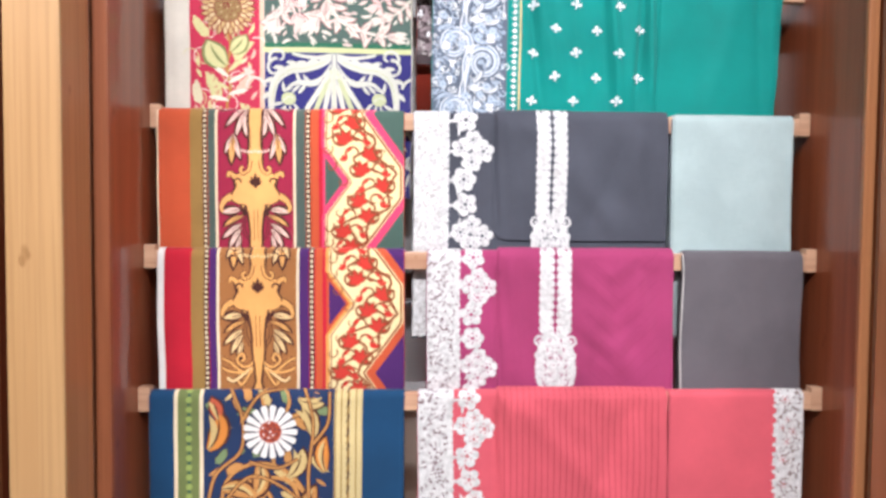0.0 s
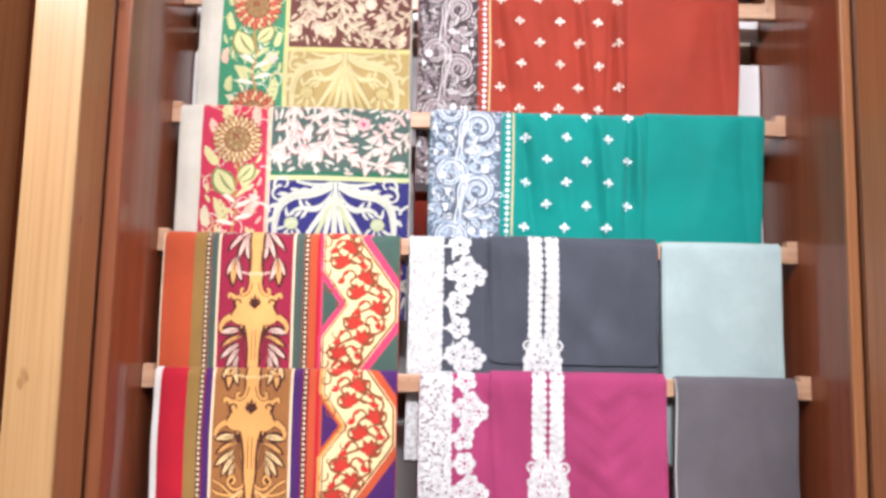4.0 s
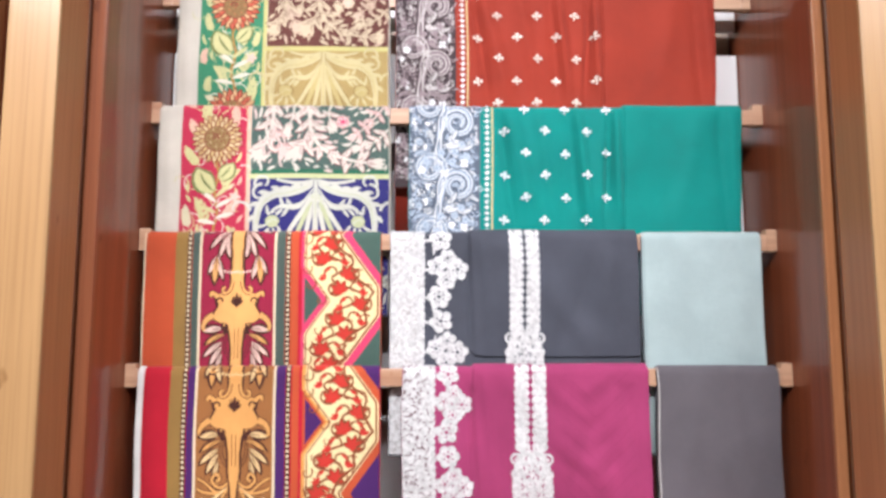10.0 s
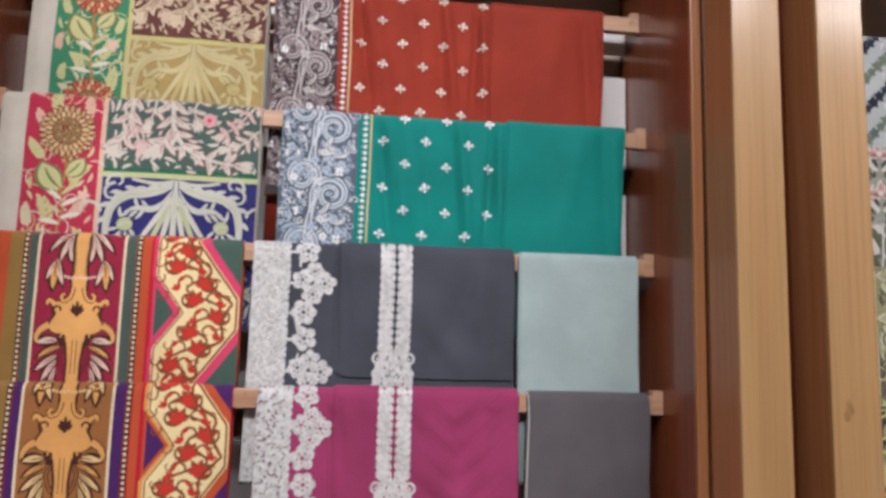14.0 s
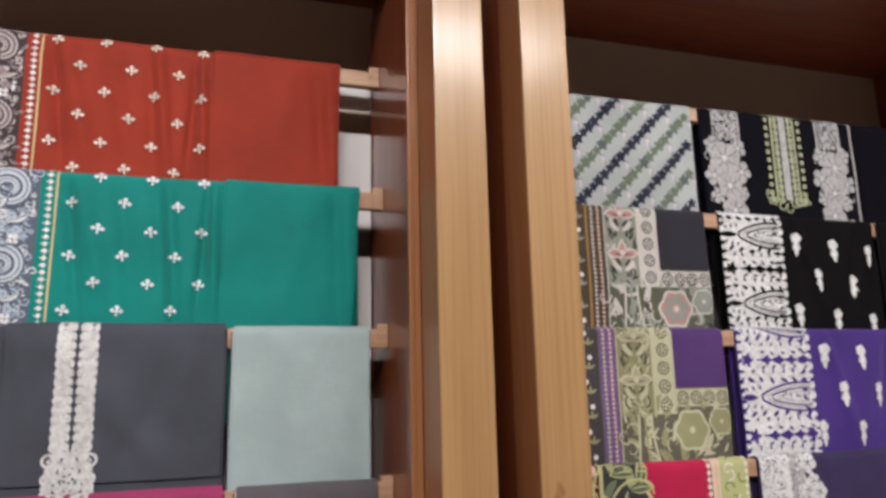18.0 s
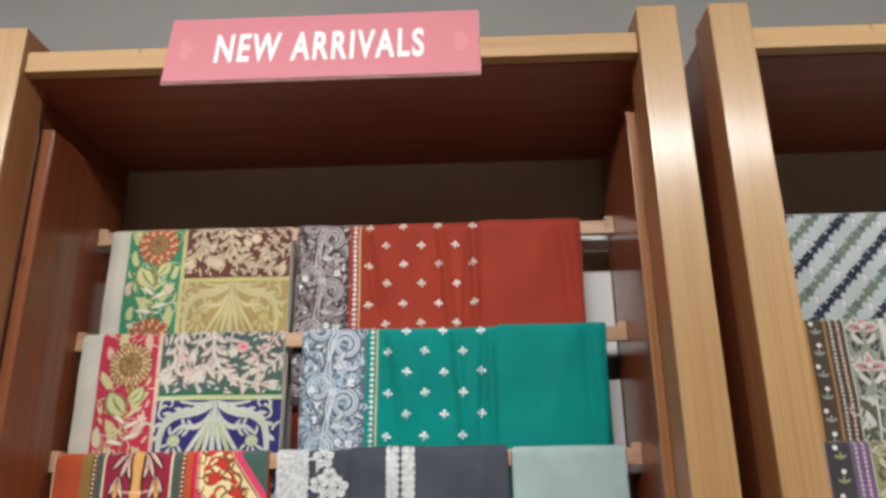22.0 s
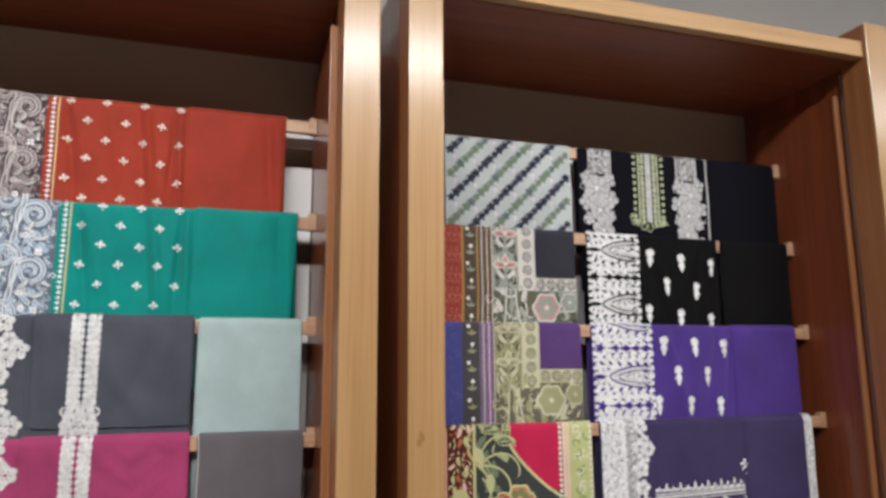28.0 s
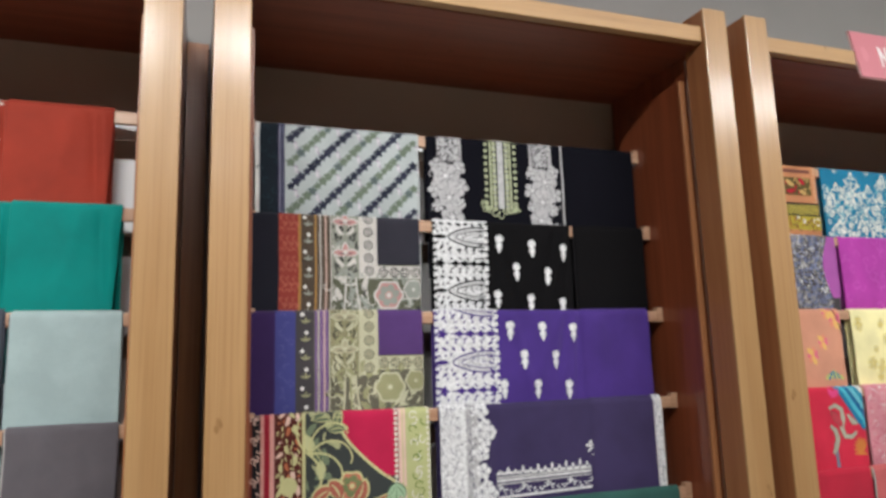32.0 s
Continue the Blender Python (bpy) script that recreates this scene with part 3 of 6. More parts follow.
def packed(c, frame_, fills, line, seed, flow, taken=(), sizes=((0.080, 0.0074, True, 700), (0.058, 0.0068, True, 700), (0.038, 0.0062, True, 500), (0.026, 0.0066, False, 400)), lift=9, gap=0.98):
    """Fills a panel with fronds and single pointed leaves that keep clear of one another; flow gives their angle."""
    rng = random.Random(seed)
    x0, x1, v0, v1 = frame_
    held = list(taken) or [(x0 - 1, v0 - 1)]
    for length, width, frond, tries in sizes:
        for _ in range(tries):
            x, v = rng.uniform(x0, x1), rng.uniform(v0 - 0.004, v1)
            a, bend, l = flow(x, v) + rng.uniform(-26, 26), rng.choice((-1, 1)) * rng.uniform(10, 60), length * rng.uniform(0.8, 1.15)
            leaves = [(x, v, l, a, bend)]
            if frond:
                stalk = curved(x, v, l, a, bend, 9)
                leaves = [(*stalk[8], 0.30 * l, a + bend, 0.5 * bend)]
                for q, ll in ((1, 0.40), (3, 0.40), (5, 0.36), (7, 0.28)):
                    for s in (-1, 1):
                        leaves.append((*stalk[q], ll * l, a + bend * q / 9 + s * 56, -s * 46))
            spots = [curved(*p) for p in leaves]
            pts = np.array([q for s_ in spots for q in s_[1:]])
            if pts[:, 0].min() < x0 or pts[:, 0].max() > x1 or pts[:, 1].max() > v1:
                continue
            old = np.array(held)
            if ((pts[:, None, :] - old[None]) ** 2).sum(2).min() < (gap * min(width, 0.0064)) ** 2:
                continue
            held.extend(map(tuple, pts))
            fill = rng.choice(fills)
            if frond:
                c.ribbon(stalk, 0.0030, fill, lift + 1)
            for px, pv, pl, pa, pb in leaves:
                if line:
                    c.leaf(px, pv, pl * 1.05, width * 1.36, pa, line, lift, bend=pb, n=5)
                c.leaf(px, pv, pl, width, pa, fill, lift + 2, bend=pb, n=5)


def bow(knots, n=20):
    """A smooth line through a few knots."""
    out = []
    for k in range(len(knots) - 1):
        p0, p1, p2, p3 = knots[max(0, k - 1)], knots[k], knots[k + 1], knots[min(len(knots) - 1, k + 2)]
        m = max(2, n // (len(knots) - 1))
        for j in range(m):
            t = j / m
            out.append(tuple(0.5 * (2 * b + (c_ - a) * t + (2 * a - 5 * b + 4 * c_ - d) * t * t + (3 * b - a - 3 * c_ + d) * t ** 3) for a, b, c_, d in zip(p0, p1, p2, p3)))
    out.append(tuple(knots[-1]))
    return out


def outlined(c, pts, width, fill, line, rim=0.0026, lift=10):
    """A stroke with a darker rim; width is a number or a function of 0..1."""
    wide = (lambda t: width(t) + rim) if callable(width) else width + rim
    c.ribbon(pts, wide, line, lift)
    c.ribbon(pts, width, fill, lift + 2)


def acanthus(c, knots, fill, line, lobes, length, width, seed, stalk=0.0048, spread=46, curl=42, lift=10):
    """A bending stalk with toothed, curved leaves that sweep off both sides and end in a tuft."""
    rng = random.Random(seed)
    pts = bow(knots, 6 * lobes)
    held = []
    c.ribbon(pts, lambda t: stalk * (1.25 - 0.6 * t), fill, lift + 3)
    for k in range(1, lobes + 1):
        i = min(len(pts) - 2, int((len(pts) - 1) * (k - 0.4) / lobes))
        (xa, va), (xb, vb) = pts[i], pts[i + 1]
        along = math.degrees(math.atan2(-(vb - va), xb - xa))
        for s in (-1, 1):
            l = length * rng.uniform(0.78, 1.12) * (1.0 - 0.28 * k / lobes)
            a = along + s * (spread + rng.uniform(-9, 9))
            b = s * curl * rng.uniform(0.7, 1.3) * (1 if k % 3 else -0.7)
            if line:
                c.leaf(xa, va, l * 1.06, width * 1.42, a, line, lift, bend=b, n=6)
            tip = c.leaf(xa, va, l, width, a, fill, lift + 2, bend=b, n=6)
            if line:
                c.leaf(xa, va, 0.72 * l, 0.17 * width, a, line, lift + 4, bend=0.8 * b, n=4)
            mx, mv = (xa + tip[0]) / 2, (va + tip[1]) / 2
            if k % 2:
                c.leaf(mx, mv, 0.40 * l, 0.55 * width, a + s * 40, fill, lift + 2, bend=-b, n=4)
            held += [(xa, va), (mx, mv), tip]
    (xa, va), (xb, vb) = pts[-2], pts[-1]
    along = math.degrees(math.atan2(-(vb - va), xb - xa))
    for da in (-34, 0, 34):
        c.leaf(xb, vb, 0.75 * length, width * 0.9, along + da, fill, lift + 2, bend=-da, n=5)
    return held + pts[::2]


def foliage(c, x0, x1, v0, v1, fills, line, accent, seed):
    """Hanging sprays that sweep across a panel, with a round bloom and small sprigs, as on a block print."""
    w, h = x1 - x0, v1 - v0
    at = lambda *uv: [(x0 + w * u, v0 + h * q) for u, q in uv]
    cream, blush = fills[0], fills[-1]
    k = w / 0.23
    held = acanthus(c, at((0.150, -0.05), (0.150, 0.26), (0.125, 0.50), (0.075, 0.66)), cream, line, 5, 0.040 * k, 0.0096, seed, 0.0066, 18, 44)
    held += acanthus(c, at((0.150, 0.34), (0.190, 0.52), (0.215, 0.64)), blush, line, 2, 0.034 * k, 0.0088, seed + 1, 0.0056, 18, 40)
    held += acanthus(c, at((0.405, -0.05), (0.420, 0.22), (0.425, 0.42), (0.395, 0.56), (0.350, 0.66)), cream, line, 5, 0.042 * k, 0.0098, seed + 2, 0.0066, 22, 46)
    held += acanthus(c, at((0.430, 0.40), (0.490, 0.62), (0.600, 0.76), (0.760, 0.84), (0.860, 0.86)), cream, line, 6, 0.038 * k, 0.0092, seed + 3, 0.0062, 26, 52)
    held += acanthus(c, at((1.00, 0.00), (0.925, 0.18), (0.85, 0.34), (0.77, 0.46)), blush, line, 5, 0.026 * k, 0.0066, seed + 4, 0.0034, 40, 50)
    held += acanthus(c, at((1.00, 0.40), (0.91, 0.56), (0.80, 0.64)), cream, line, 4, 0.026 * k, 0.0066, seed + 5, 0.0034, 36, 46)
    held += acanthus(c, at((0.60, -0.04), (0.560, 0.16), (0.575, 0.30)), cream, line, 3, 0.030 * k, 0.0070, seed + 6, 0.0036, 40, 56)
    held += acanthus(c, at((0.295, -0.04), (0.300, 0.18), (0.270, 0.36)), cream, line, 3, 0.028 * k, 0.0066, seed + 7, 0.0036, 30, 50)
    fx, fv = x0 + 0.665 * w, v0 + 0.30 * h
    for r, m, l in ((0.0150, line or cream, 17), (0.0132, cream, 19), (0.0104, accent or blush, 21)):
        c.blob(fx, fv, lambda a: r * (0.88 + 0.12 * math.cos(8 * a)), m, l, n=24)
    for q in range(8):
        c.blob(fx + 0.0060 * math.cos(q * 0.785), fv + 0.0060 * math.sin(q * 0.785), 0.0021, cream, 23, n=5)
    held += [(fx + 0.012 * math.cos(q), fv + 0.012 * math.sin(q)) for q in range(7)] + [(fx, fv)]
    packed(c, (x0, x1, v0, v1), fills, None, seed, lambda x, v: 40 + 900 * (x - x0), held, ((0.022, 0.0056, False, 260), (0.012, 0.0042, False, 260)), gap=0.95)


def damask(c, x0, x1, v0, v1, fill, mid, line):
    """A mirrored palmette: leaves that fan down from a node under the upper edge, thick arms that sweep out and turn down at the sides, pods and hooks in between."""
    ax, w, h = x0 + 0.47 * (x1 - x0), x1 - x0, v1 - v0
    for s in (-1, 1):
        at = lambda *uv: bow([(ax + s * u * w, v0 + q * h) for u, q in uv], 24)
        # the arm, from the node over the shoulder and down the side
        outlined(c, at((0.0, 0.03), (0.09, 0.15), (0.20, 0.22), (0.31, 0.25), (0.405, 0.42), (0.435, 0.72), (0.43, 1.02)), lambda t: 0.0060 + 0.0095 * math.sin(math.pi * min(1, 0.1 + 0.85 * t)), fill, line, 0.0022, 10)
        c.ribbon(at((0.06, 0.12), (0.20, 0.225), (0.31, 0.262), (0.40, 0.44), (0.43, 0.74)), 0.0016, mid, 13)
        # teeth on the arm's outer side, towards the upper edge
        for u, q, l, a in ((0.10, 0.14, 0.024, 28), (0.17, 0.19, 0.026, 40), (0.25, 0.21, 0.024, 52), (0.33, 0.26, 0.026, 40), (0.40, 0.40, 0.024, 14), (0.43, 0.60, 0.022, -10)):
            c.leaf(ax + s * u * w, v0 + q * h, l, 0.0084, a if s > 0 else 180 - a, fill, 12, bend=-s * 50, n=5)
        outlined(c, at((0.01, 0.02), (0.10, 0.06), (0.20, 0.045), (0.29, 0.0)), lambda t: 0.0080 - 0.0035 * t, fill, line, 0.0016, 11)
        # an inner leaf under the arm
        outlined(c, at((0.004, 0.12), (0.07, 0.36), (0.15, 0.46), (0.25, 0.45), (0.32, 0.52)), lambda t: 0.0105 * math.sin(math.pi * (0.15 + 0.78 * t)), fill, line, 0.0020, 14)
        for u, q, l, a in ((0.16, 0.46, 0.022, 30), (0.23, 0.45, 0.022, 50), (0.20, 0.47, 0.022, -70), (0.28, 0.48, 0.020, -50)):
            c.leaf(ax + s * u * w, v0 + q * h, l, 0.0062, a if s > 0 else 180 - a, fill, 14, bend=s * 30, n=5)
        # the fan of the palmette
        for u, q, m, wd in ((0.25, 1.06, fill, 0.0078), (0.165, 1.06, mid, 0.0082), (0.085, 1.06, fill, 0.0078)):
            outlined(c, at((0.004, 0.20), (0.30 * u, 0.46), (0.62 * u, 0.74), (u, q)), lambda t: wd * (0.35 + 0.75 * math.sin(math.pi * (0.08 + 0.75 * t))), m, line, 0.0034, 16)
        # a round pod with its leaves, inside the arm
        bx, bv = ax + s * 0.315 * w, v0 + 0.70 * h
        c.blob(bx, bv, lambda t: 0.0150 * (0.94 + 0.06 * math.cos(2 * t)), line, 13, n=18)
        c.blob(bx, bv, lambda t: 0.0128 * (0.94 + 0.06 * math.cos(2 * t)), mid, 15, n=18)
        c.ribbon([(bx - 0.010, bv + 0.004), (bx, bv - 0.004), (bx + 0.010, bv - 0.001)], 0.0020, fill, 17)
        for a in (-150, -115, -80, -45, 60, 120):
            c.leaf(bx + 0.011 * math.cos(radians(a)), bv - 0.011 * math.sin(radians(a)), 0.022, 0.0056, a, fill, 13, bend=s * 30, n=5)
        # hooks in the corners
        for u, q, a, turn in ((0.45, 0.10, 70, 290), (0.395, 0.07, 10, -280), (0.475, 0.52, 86, -220)):
            c.curl(ax + s * u * w, v0 + q * h, 0.052, a if s > 0 else 180 - a, s * turn, fill, 0.0050, 12)
    # the stem down the middle
    spine = [(ax, v0 + q * h) for q in (0.0, 0.2, 0.4, 0.6, 0.8, 1.02)]
    c.ribbon(spine, lambda t: 0.0090 + 0.0040 * t, line, 18)
    c.ribbon(spine, lambda t: 0.0064 + 0.0042 * t, fill, 20)
    c.ribbon(spine[1:], 0.0014, mid, 22)


def scrollwork(c, x0, x1, v0, v1, pale, mid, dark, white, seed, step=0.0105):
    """Dense paisley scrolls that cover a border: ribbed spirals on curved stems over a close ground of small leaves."""
    rng = random.Random(seed)
    w = x1 - x0
    v, row = v0 + 0.003, 0
    while v < v1:
        x = x0 + 0.003 + (row % 2) * step / 2
        while x < x1 - 0.002:
            kind = rng.random()
            a, s = rng.uniform(0, 360), rng.choice((-1, 1))
            if kind < 0.40:
                c.curl(x, v, step * rng.uniform(2.0, 2.9), a, s * 380, pale if row % 2 else mid, 0.0021, 9 + row % 3, n=9)
            elif kind < 0.74:
                c.leaf(x, v, step * 1.5, 0.0048, a, rng.choice((pale, mid, mid)), 10, bend=s * 70, n=5)
                c.leaf(x, v, step * 1.0, 0.0013, a, dark, 12, bend=s * 70, n=4)
            elif kind < 0.96:
                p = rng.choice((5, 6))
                c.blob(x, v, lambda t: 0.0046 * (0.80 + 0.20 * math.cos(p * t)), rng.choice((pale, mid)), 11, n=3 * p)
                c.blob(x, v, 0.0020, dark, 13, n=6)
            else:
                for q in range(3):
                    c.blob(x + rng.uniform(-0.004, 0.004), v + rng.uniform(-0.006, 0.006), 0.0030, white, 16 + q, n=8)
            x += step * rng.uniform(0.85, 1.15)
        v += step * 0.76
        row += 1
    if w < 0.2:
        big, k = v0 + 0.050, 0
        while big < v1 + 0.02:
            at = lambda *uv: [(x0 + w * u, big + q) for u, q in uv]
            # the stem and its two volutes, the larger on one side
            for off, wd, m, up in ((0.0, 0.0190, dark, 20), (0.0, 0.0120, mid, 21), (-0.0044, 0.0022, pale, 23), (0.0012, 0.0016, dark, 23), (0.0046, 0.0020, pale, 23)):
                for cx, cv, r, s, foot in ((0.70, -0.008, 0.245 * w, 1, 0.44), (0.30, -0.040, 0.215 * w, -1, 0.40)):
                    spiral = []
                    for q in range(30):
                        rr = (r + off) * (1 - 0.74 * q / 29)
                        spiral.append((x0 + w * cx - s * rr * math.cos(0.36 * q), big + cv - rr * math.sin(0.36 * q)))
                    sx, sv = spiral[0]
                    tail = bow([(x0 + w * foot + s * off, big + 0.072), (x0 + w * (foot - 0.02 * s) + s * off, big + 0.036), (sx, sv + 0.014), (sx, sv)], 12)
                    pts = [(min(x1 - 0.001, max(x0 + 0.001, px)), pv) for px, pv in tail + spiral[1:]]
                    c.ribbon(pts, lambda t: wd * (1.0 - 0.52 * max(0, t - 0.3)), m, up)
            # sprigs with white stitched blooms under the volutes
            for u, q, a, l in ((0.48, 0.034, -30, 0.034), (0.55, 0.026, 20, 0.028), (0.36, 0.062, -150, 0.040), (0.30, 0.050, 160, 0.034), (0.52, 0.060, -60, 0.036), (0.70, 0.040, -20, 0.030)):
                px, pv = at((u, q))[0]
                c.leaf(px, pv, l * 1.1, 0.0115, a, dark, 24, bend=50, n=5)
                c.leaf(px, pv, l, 0.0082, a, pale if q < 0.05 else mid, 26, bend=50, n=5)
                c.leaf(px, pv, 0.8 * l, 0.0016, a, dark, 28, bend=50, n=4)
            for u, q in ((0.58, 0.036), (0.66, 0.048), (0.76, 0.034), (0.24, 0.066), (0.46, 0.050), (0.82, 0.056), (0.14, 0.030), (0.62, 0.066), (0.40, 0.078), (0.18, 0.082)):
                px, pv = at((u, q))[0]
                for e in range(5):
                    c.blob(px + 0.0042 * math.cos(1.257 * e), pv + 0.0042 * math.sin(1.257 * e), 0.0031, white if (k + int(100 * u)) % 9 == 0 else (pale if int(100 * u) % 2 else mid), 29, n=7)
                c.blob(px, pv, 0.0016, dark, 31, n=5)
            for u, q in ((0.50, 0.088), (0.80, 0.070)):
                px, pv = at((u, q))[0]
                for e in range(4):
                    c.blob(px + 0.0050 * math.cos(1.57 * e + 0.8), pv + 0.0050 * math.sin(1.57 * e + 0.8), 0.0034, pale if u < 0.6 else white, 30, n=9)
            big += 0.118
            k += 1


def buti(c, x, v, s, material, turn=0.0):
    """A small stitched flower: three petals over two leaves and a stalk."""
    c.piece("motif")
    for a, d, w in ((90, 0.70, 0.40), (8, 0.74, 0.36), (172, 0.74, 0.36), (-90, 0.66, 0.22)):
        b = radians(a + turn)
        c.blob(x + d * s * math.cos(b), v - d * s * math.sin(b), w * s, material, 24, "motif", 9)
        c.leaf(x, v, d * s, 0.30 * s, a + turn, material, 23, "motif", n=3)
    c.blob(x, v, 0.24 * s, material, 23, "motif", 7)
    c.piece(None)


def buti_field(c, x0, dx, x1, v0, dv, rows, size, material, seed=0, least=None):
    """Motifs in rows, every second row set off by half a step."""
    rng = random.Random(seed)
    for r in range(rows):
        x = x0 if r % 2 == 0 else x0 - dx / 2
        while x < (c.x0 if least is None else least):
            x += dx
        while x < x1:
            buti(c, x + rng.uniform(-0.0015, 0.0015), v0 + r * dv + rng.uniform(-0.001, 0.001), size, material, rng.uniform(-12, 12))
            x += dx


def lace_flower(c, x, v, r, material, hole, lift=14, petals=5, turn=0.0):
    c.blob(x, v, 0.56 * r, material, lift, "lace", 12)
    for k in range(petals):
        a = 2 * math.pi * k / petals + turn
        c.blob(x + 0.60 * r * math.cos(a), v - 0.60 * r * math.sin(a), 0.40 * r, material, lift, "lace", 10)
        c.blob(x + 0.40 * r * math.cos(a + 0.5), v - 0.40 * r * math.sin(a + 0.5), 0.085 * r, hole, lift + 4, "lace_hole", 6)
    c.blob(x, v, 0.17 * r, hole, lift + 4, "lace_hole", 6)


def lace_sheet(c, x0, x1, v0, v1, material, hole, seed, lift=12, holes=1.0, size=1.0):
    """A close lace ground with small holes and a scalloped outer edge."""
    rng = random.Random(seed)
    c.band(x0, x1, material, v0, v1, lift, "lace")
    v = v0 + 0.006
    while v < v1:
        c.blob(x1, v, 0.0062, material, lift + 1, "lace", 9)
        for k in range(int(5 * holes * (x1 - x0) / 0.06 + 0.5)):
            hx, hv = rng.uniform(x0 + 0.002, x1 - 0.003), v + rng.uniform(-0.005, 0.005)
            if rng.random() < 0.5:
                c.blob(hx, hv, size * rng.uniform(0.0010, 0.0019), hole, lift + 4, "lace_hole", 6)
            else:
                c.leaf(hx, hv, rng.uniform(0.005, 0.009), 0.0018 * size, rng.uniform(0, 360), hole, lift + 4, "lace_hole", bend=rng.uniform(-90, 90), n=4)
        v += 0.0105


def lace_vine(c, x0, x1, v0, v1, material, hole, seed, size=1.0):
    """Cut-out lace flowers: single blooms and clusters in turn along a border, with the ground showing between them and the strip."""
    rng = random.Random(seed)
    w = x1 - x0
    kinds = ((0.022, ((0.44, 0.0, 0.0190),)), (0.074, ((0.34, -0.004, 0.0160), (0.58, -0.018, 0.0150), (0.80, 0.002, 0.0180), (0.56, 0.020, 0.0165))), (0.124, ((0.40, 0.0, 0.0195),)))
    v = v0
    while v < v1:
        for dv, flowers in kinds:
            for fx, ev, r in flowers:
                fv = v + (dv + ev) * size
                if fv < v1:
                    lace_flower(c, x0 + fx * w, fv, 1.12 * r * min(1, w / 0.06) * size, material, hole, 14 + int(fx * 10) % 3, rng.choice((5, 5, 6)), rng.uniform(0, 1))
            bv = min(v1, v + (dv + 0.002) * size)
            c.line(x0 - 0.002, bv, x0 + 0.30 * w, bv, 0.0046, material, 13, "lace")
            c.leaf(x0, bv, 0.20 * w, 0.0060, 60, material, 13, "lace", n=4)
        for q in range(6):
            fv = min(v1, v + (0.010 + 0.025 * q) * size)
            c.leaf(x0 + 0.30 * w, fv, 0.016 * size, 0.0042, rng.choice((80, 100, -80, -100)), material, 13, "lace", bend=rng.uniform(-60, 60), n=4)
        for q in range(9):
            c.blob(x0 + 0.02 * w, min(v1, v + 0.0165 * q * size), 0.0040, material, 14, "lace", 8)
        v += 0.145 * size


def lace_placket(c, x, v0, v1, material, line, width=0.056):
    """Two rows of scallops with a slit between them, closed by a scrolled end piece."""
    v = v0
    while v < v1:
        for s in (-1, 1):
            c.blob(x + s * 0.33 * width, v, 0.0092, material, 14, "lace", 10)
            c.blob(x + s * 0.15 * width, v, 0.0070, material, 14, "lace", 9)
            c.blob(x + s * 0.13 * width, v + 0.005, 0.0011, line, 18, "lace_hole", 6)
        v += 0.0128
    c.line(x, v0, x, v1, 0.0018, line, 19, "lace_hole")
    # the end piece: a pair of volutes over a broad body that narrows to its foot
    e = v1 + 0.014
    wide = lambda t: 0.046 + 0.020 * math.sin(math.pi * min(1.0, 0.22 + 0.9 * t)) - 0.020 * t
    c.grid("lace", material, [[(x + (q / 8 - 0.5) * (0.040 if k < 0 else wide(k / 12)), e + 0.004 + 0.090 * k / 12) for q in range(9)] for k in range(-3, 13)], 14)
    for s in (-1, 1):
        for rx, rv, r in ((0.0262, -0.002, 0.0098), (0.0262, 0.022, 0.0088)):
            ring = [(x + s * (rx - r * (1 - 0.030 * q) * math.cos(0.5 * q)), e + rv + (1 if rv > 0 else -1) * r * (1 - 0.030 * q) * math.sin(0.5 * q)) for q in range(16)]
            c.ribbon(ring, 0.0040, material, 16, "lace")
            c.blob(x + s * rx, e + rv, 0.0028, material, 16, "lace", 7)
        for k in range(8):
            c.blob(x + s * (0.5 * wide(k / 9) - 0.001), e + 0.034 + 0.0084 * k, 0.0056, material, 15, "lace", 9)
            c.blob(x + s * 0.30 * wide(k / 9), e + 0.030 + 0.0084 * k, 0.0015, line, 19, "lace_hole", 6)
        for k, (rx, rv) in enumerate(((0.010, 0.000), (0.013, 0.016), (0.008, 0.030), (0.014, 0.044), (0.007, 0.058))):
            c.leaf(x + s * rx, e + rv, 0.0085, 0.0026, 90 - s * (20 + 14 * k), line, 19, "lace_hole", bend=s * 60, n=4)
            c.blob(x + s * 0.5 * rx, e + rv + 0.008, 0.0013, line, 19, "lace_hole", 6)
        c.leaf(x + s * 0.004, e - 0.016, 0.030, 0.0060, -90 + s * 52, material, 15, "lace", bend=-s * 20)
    c.blob(x, e - 0.010, 0.0085, material, 15, "lace", 10)
    for q in range(5):
        c.blob(x + 0.0060 * math.cos(1.257 * q), e + 0.022 + 0.0060 * math.sin(1.257 * q), 0.0016, line, 20, "lace_hole", 6)


def beaded_line(c, x, v1, base, bead, width=0.008, step=0.0085, radius=0.0026):
    c.band(x - width / 2, x + width / 2, base, 0, v1, 6)
    c.dots(x, 0.004, v1, step, radius, bead, 9)


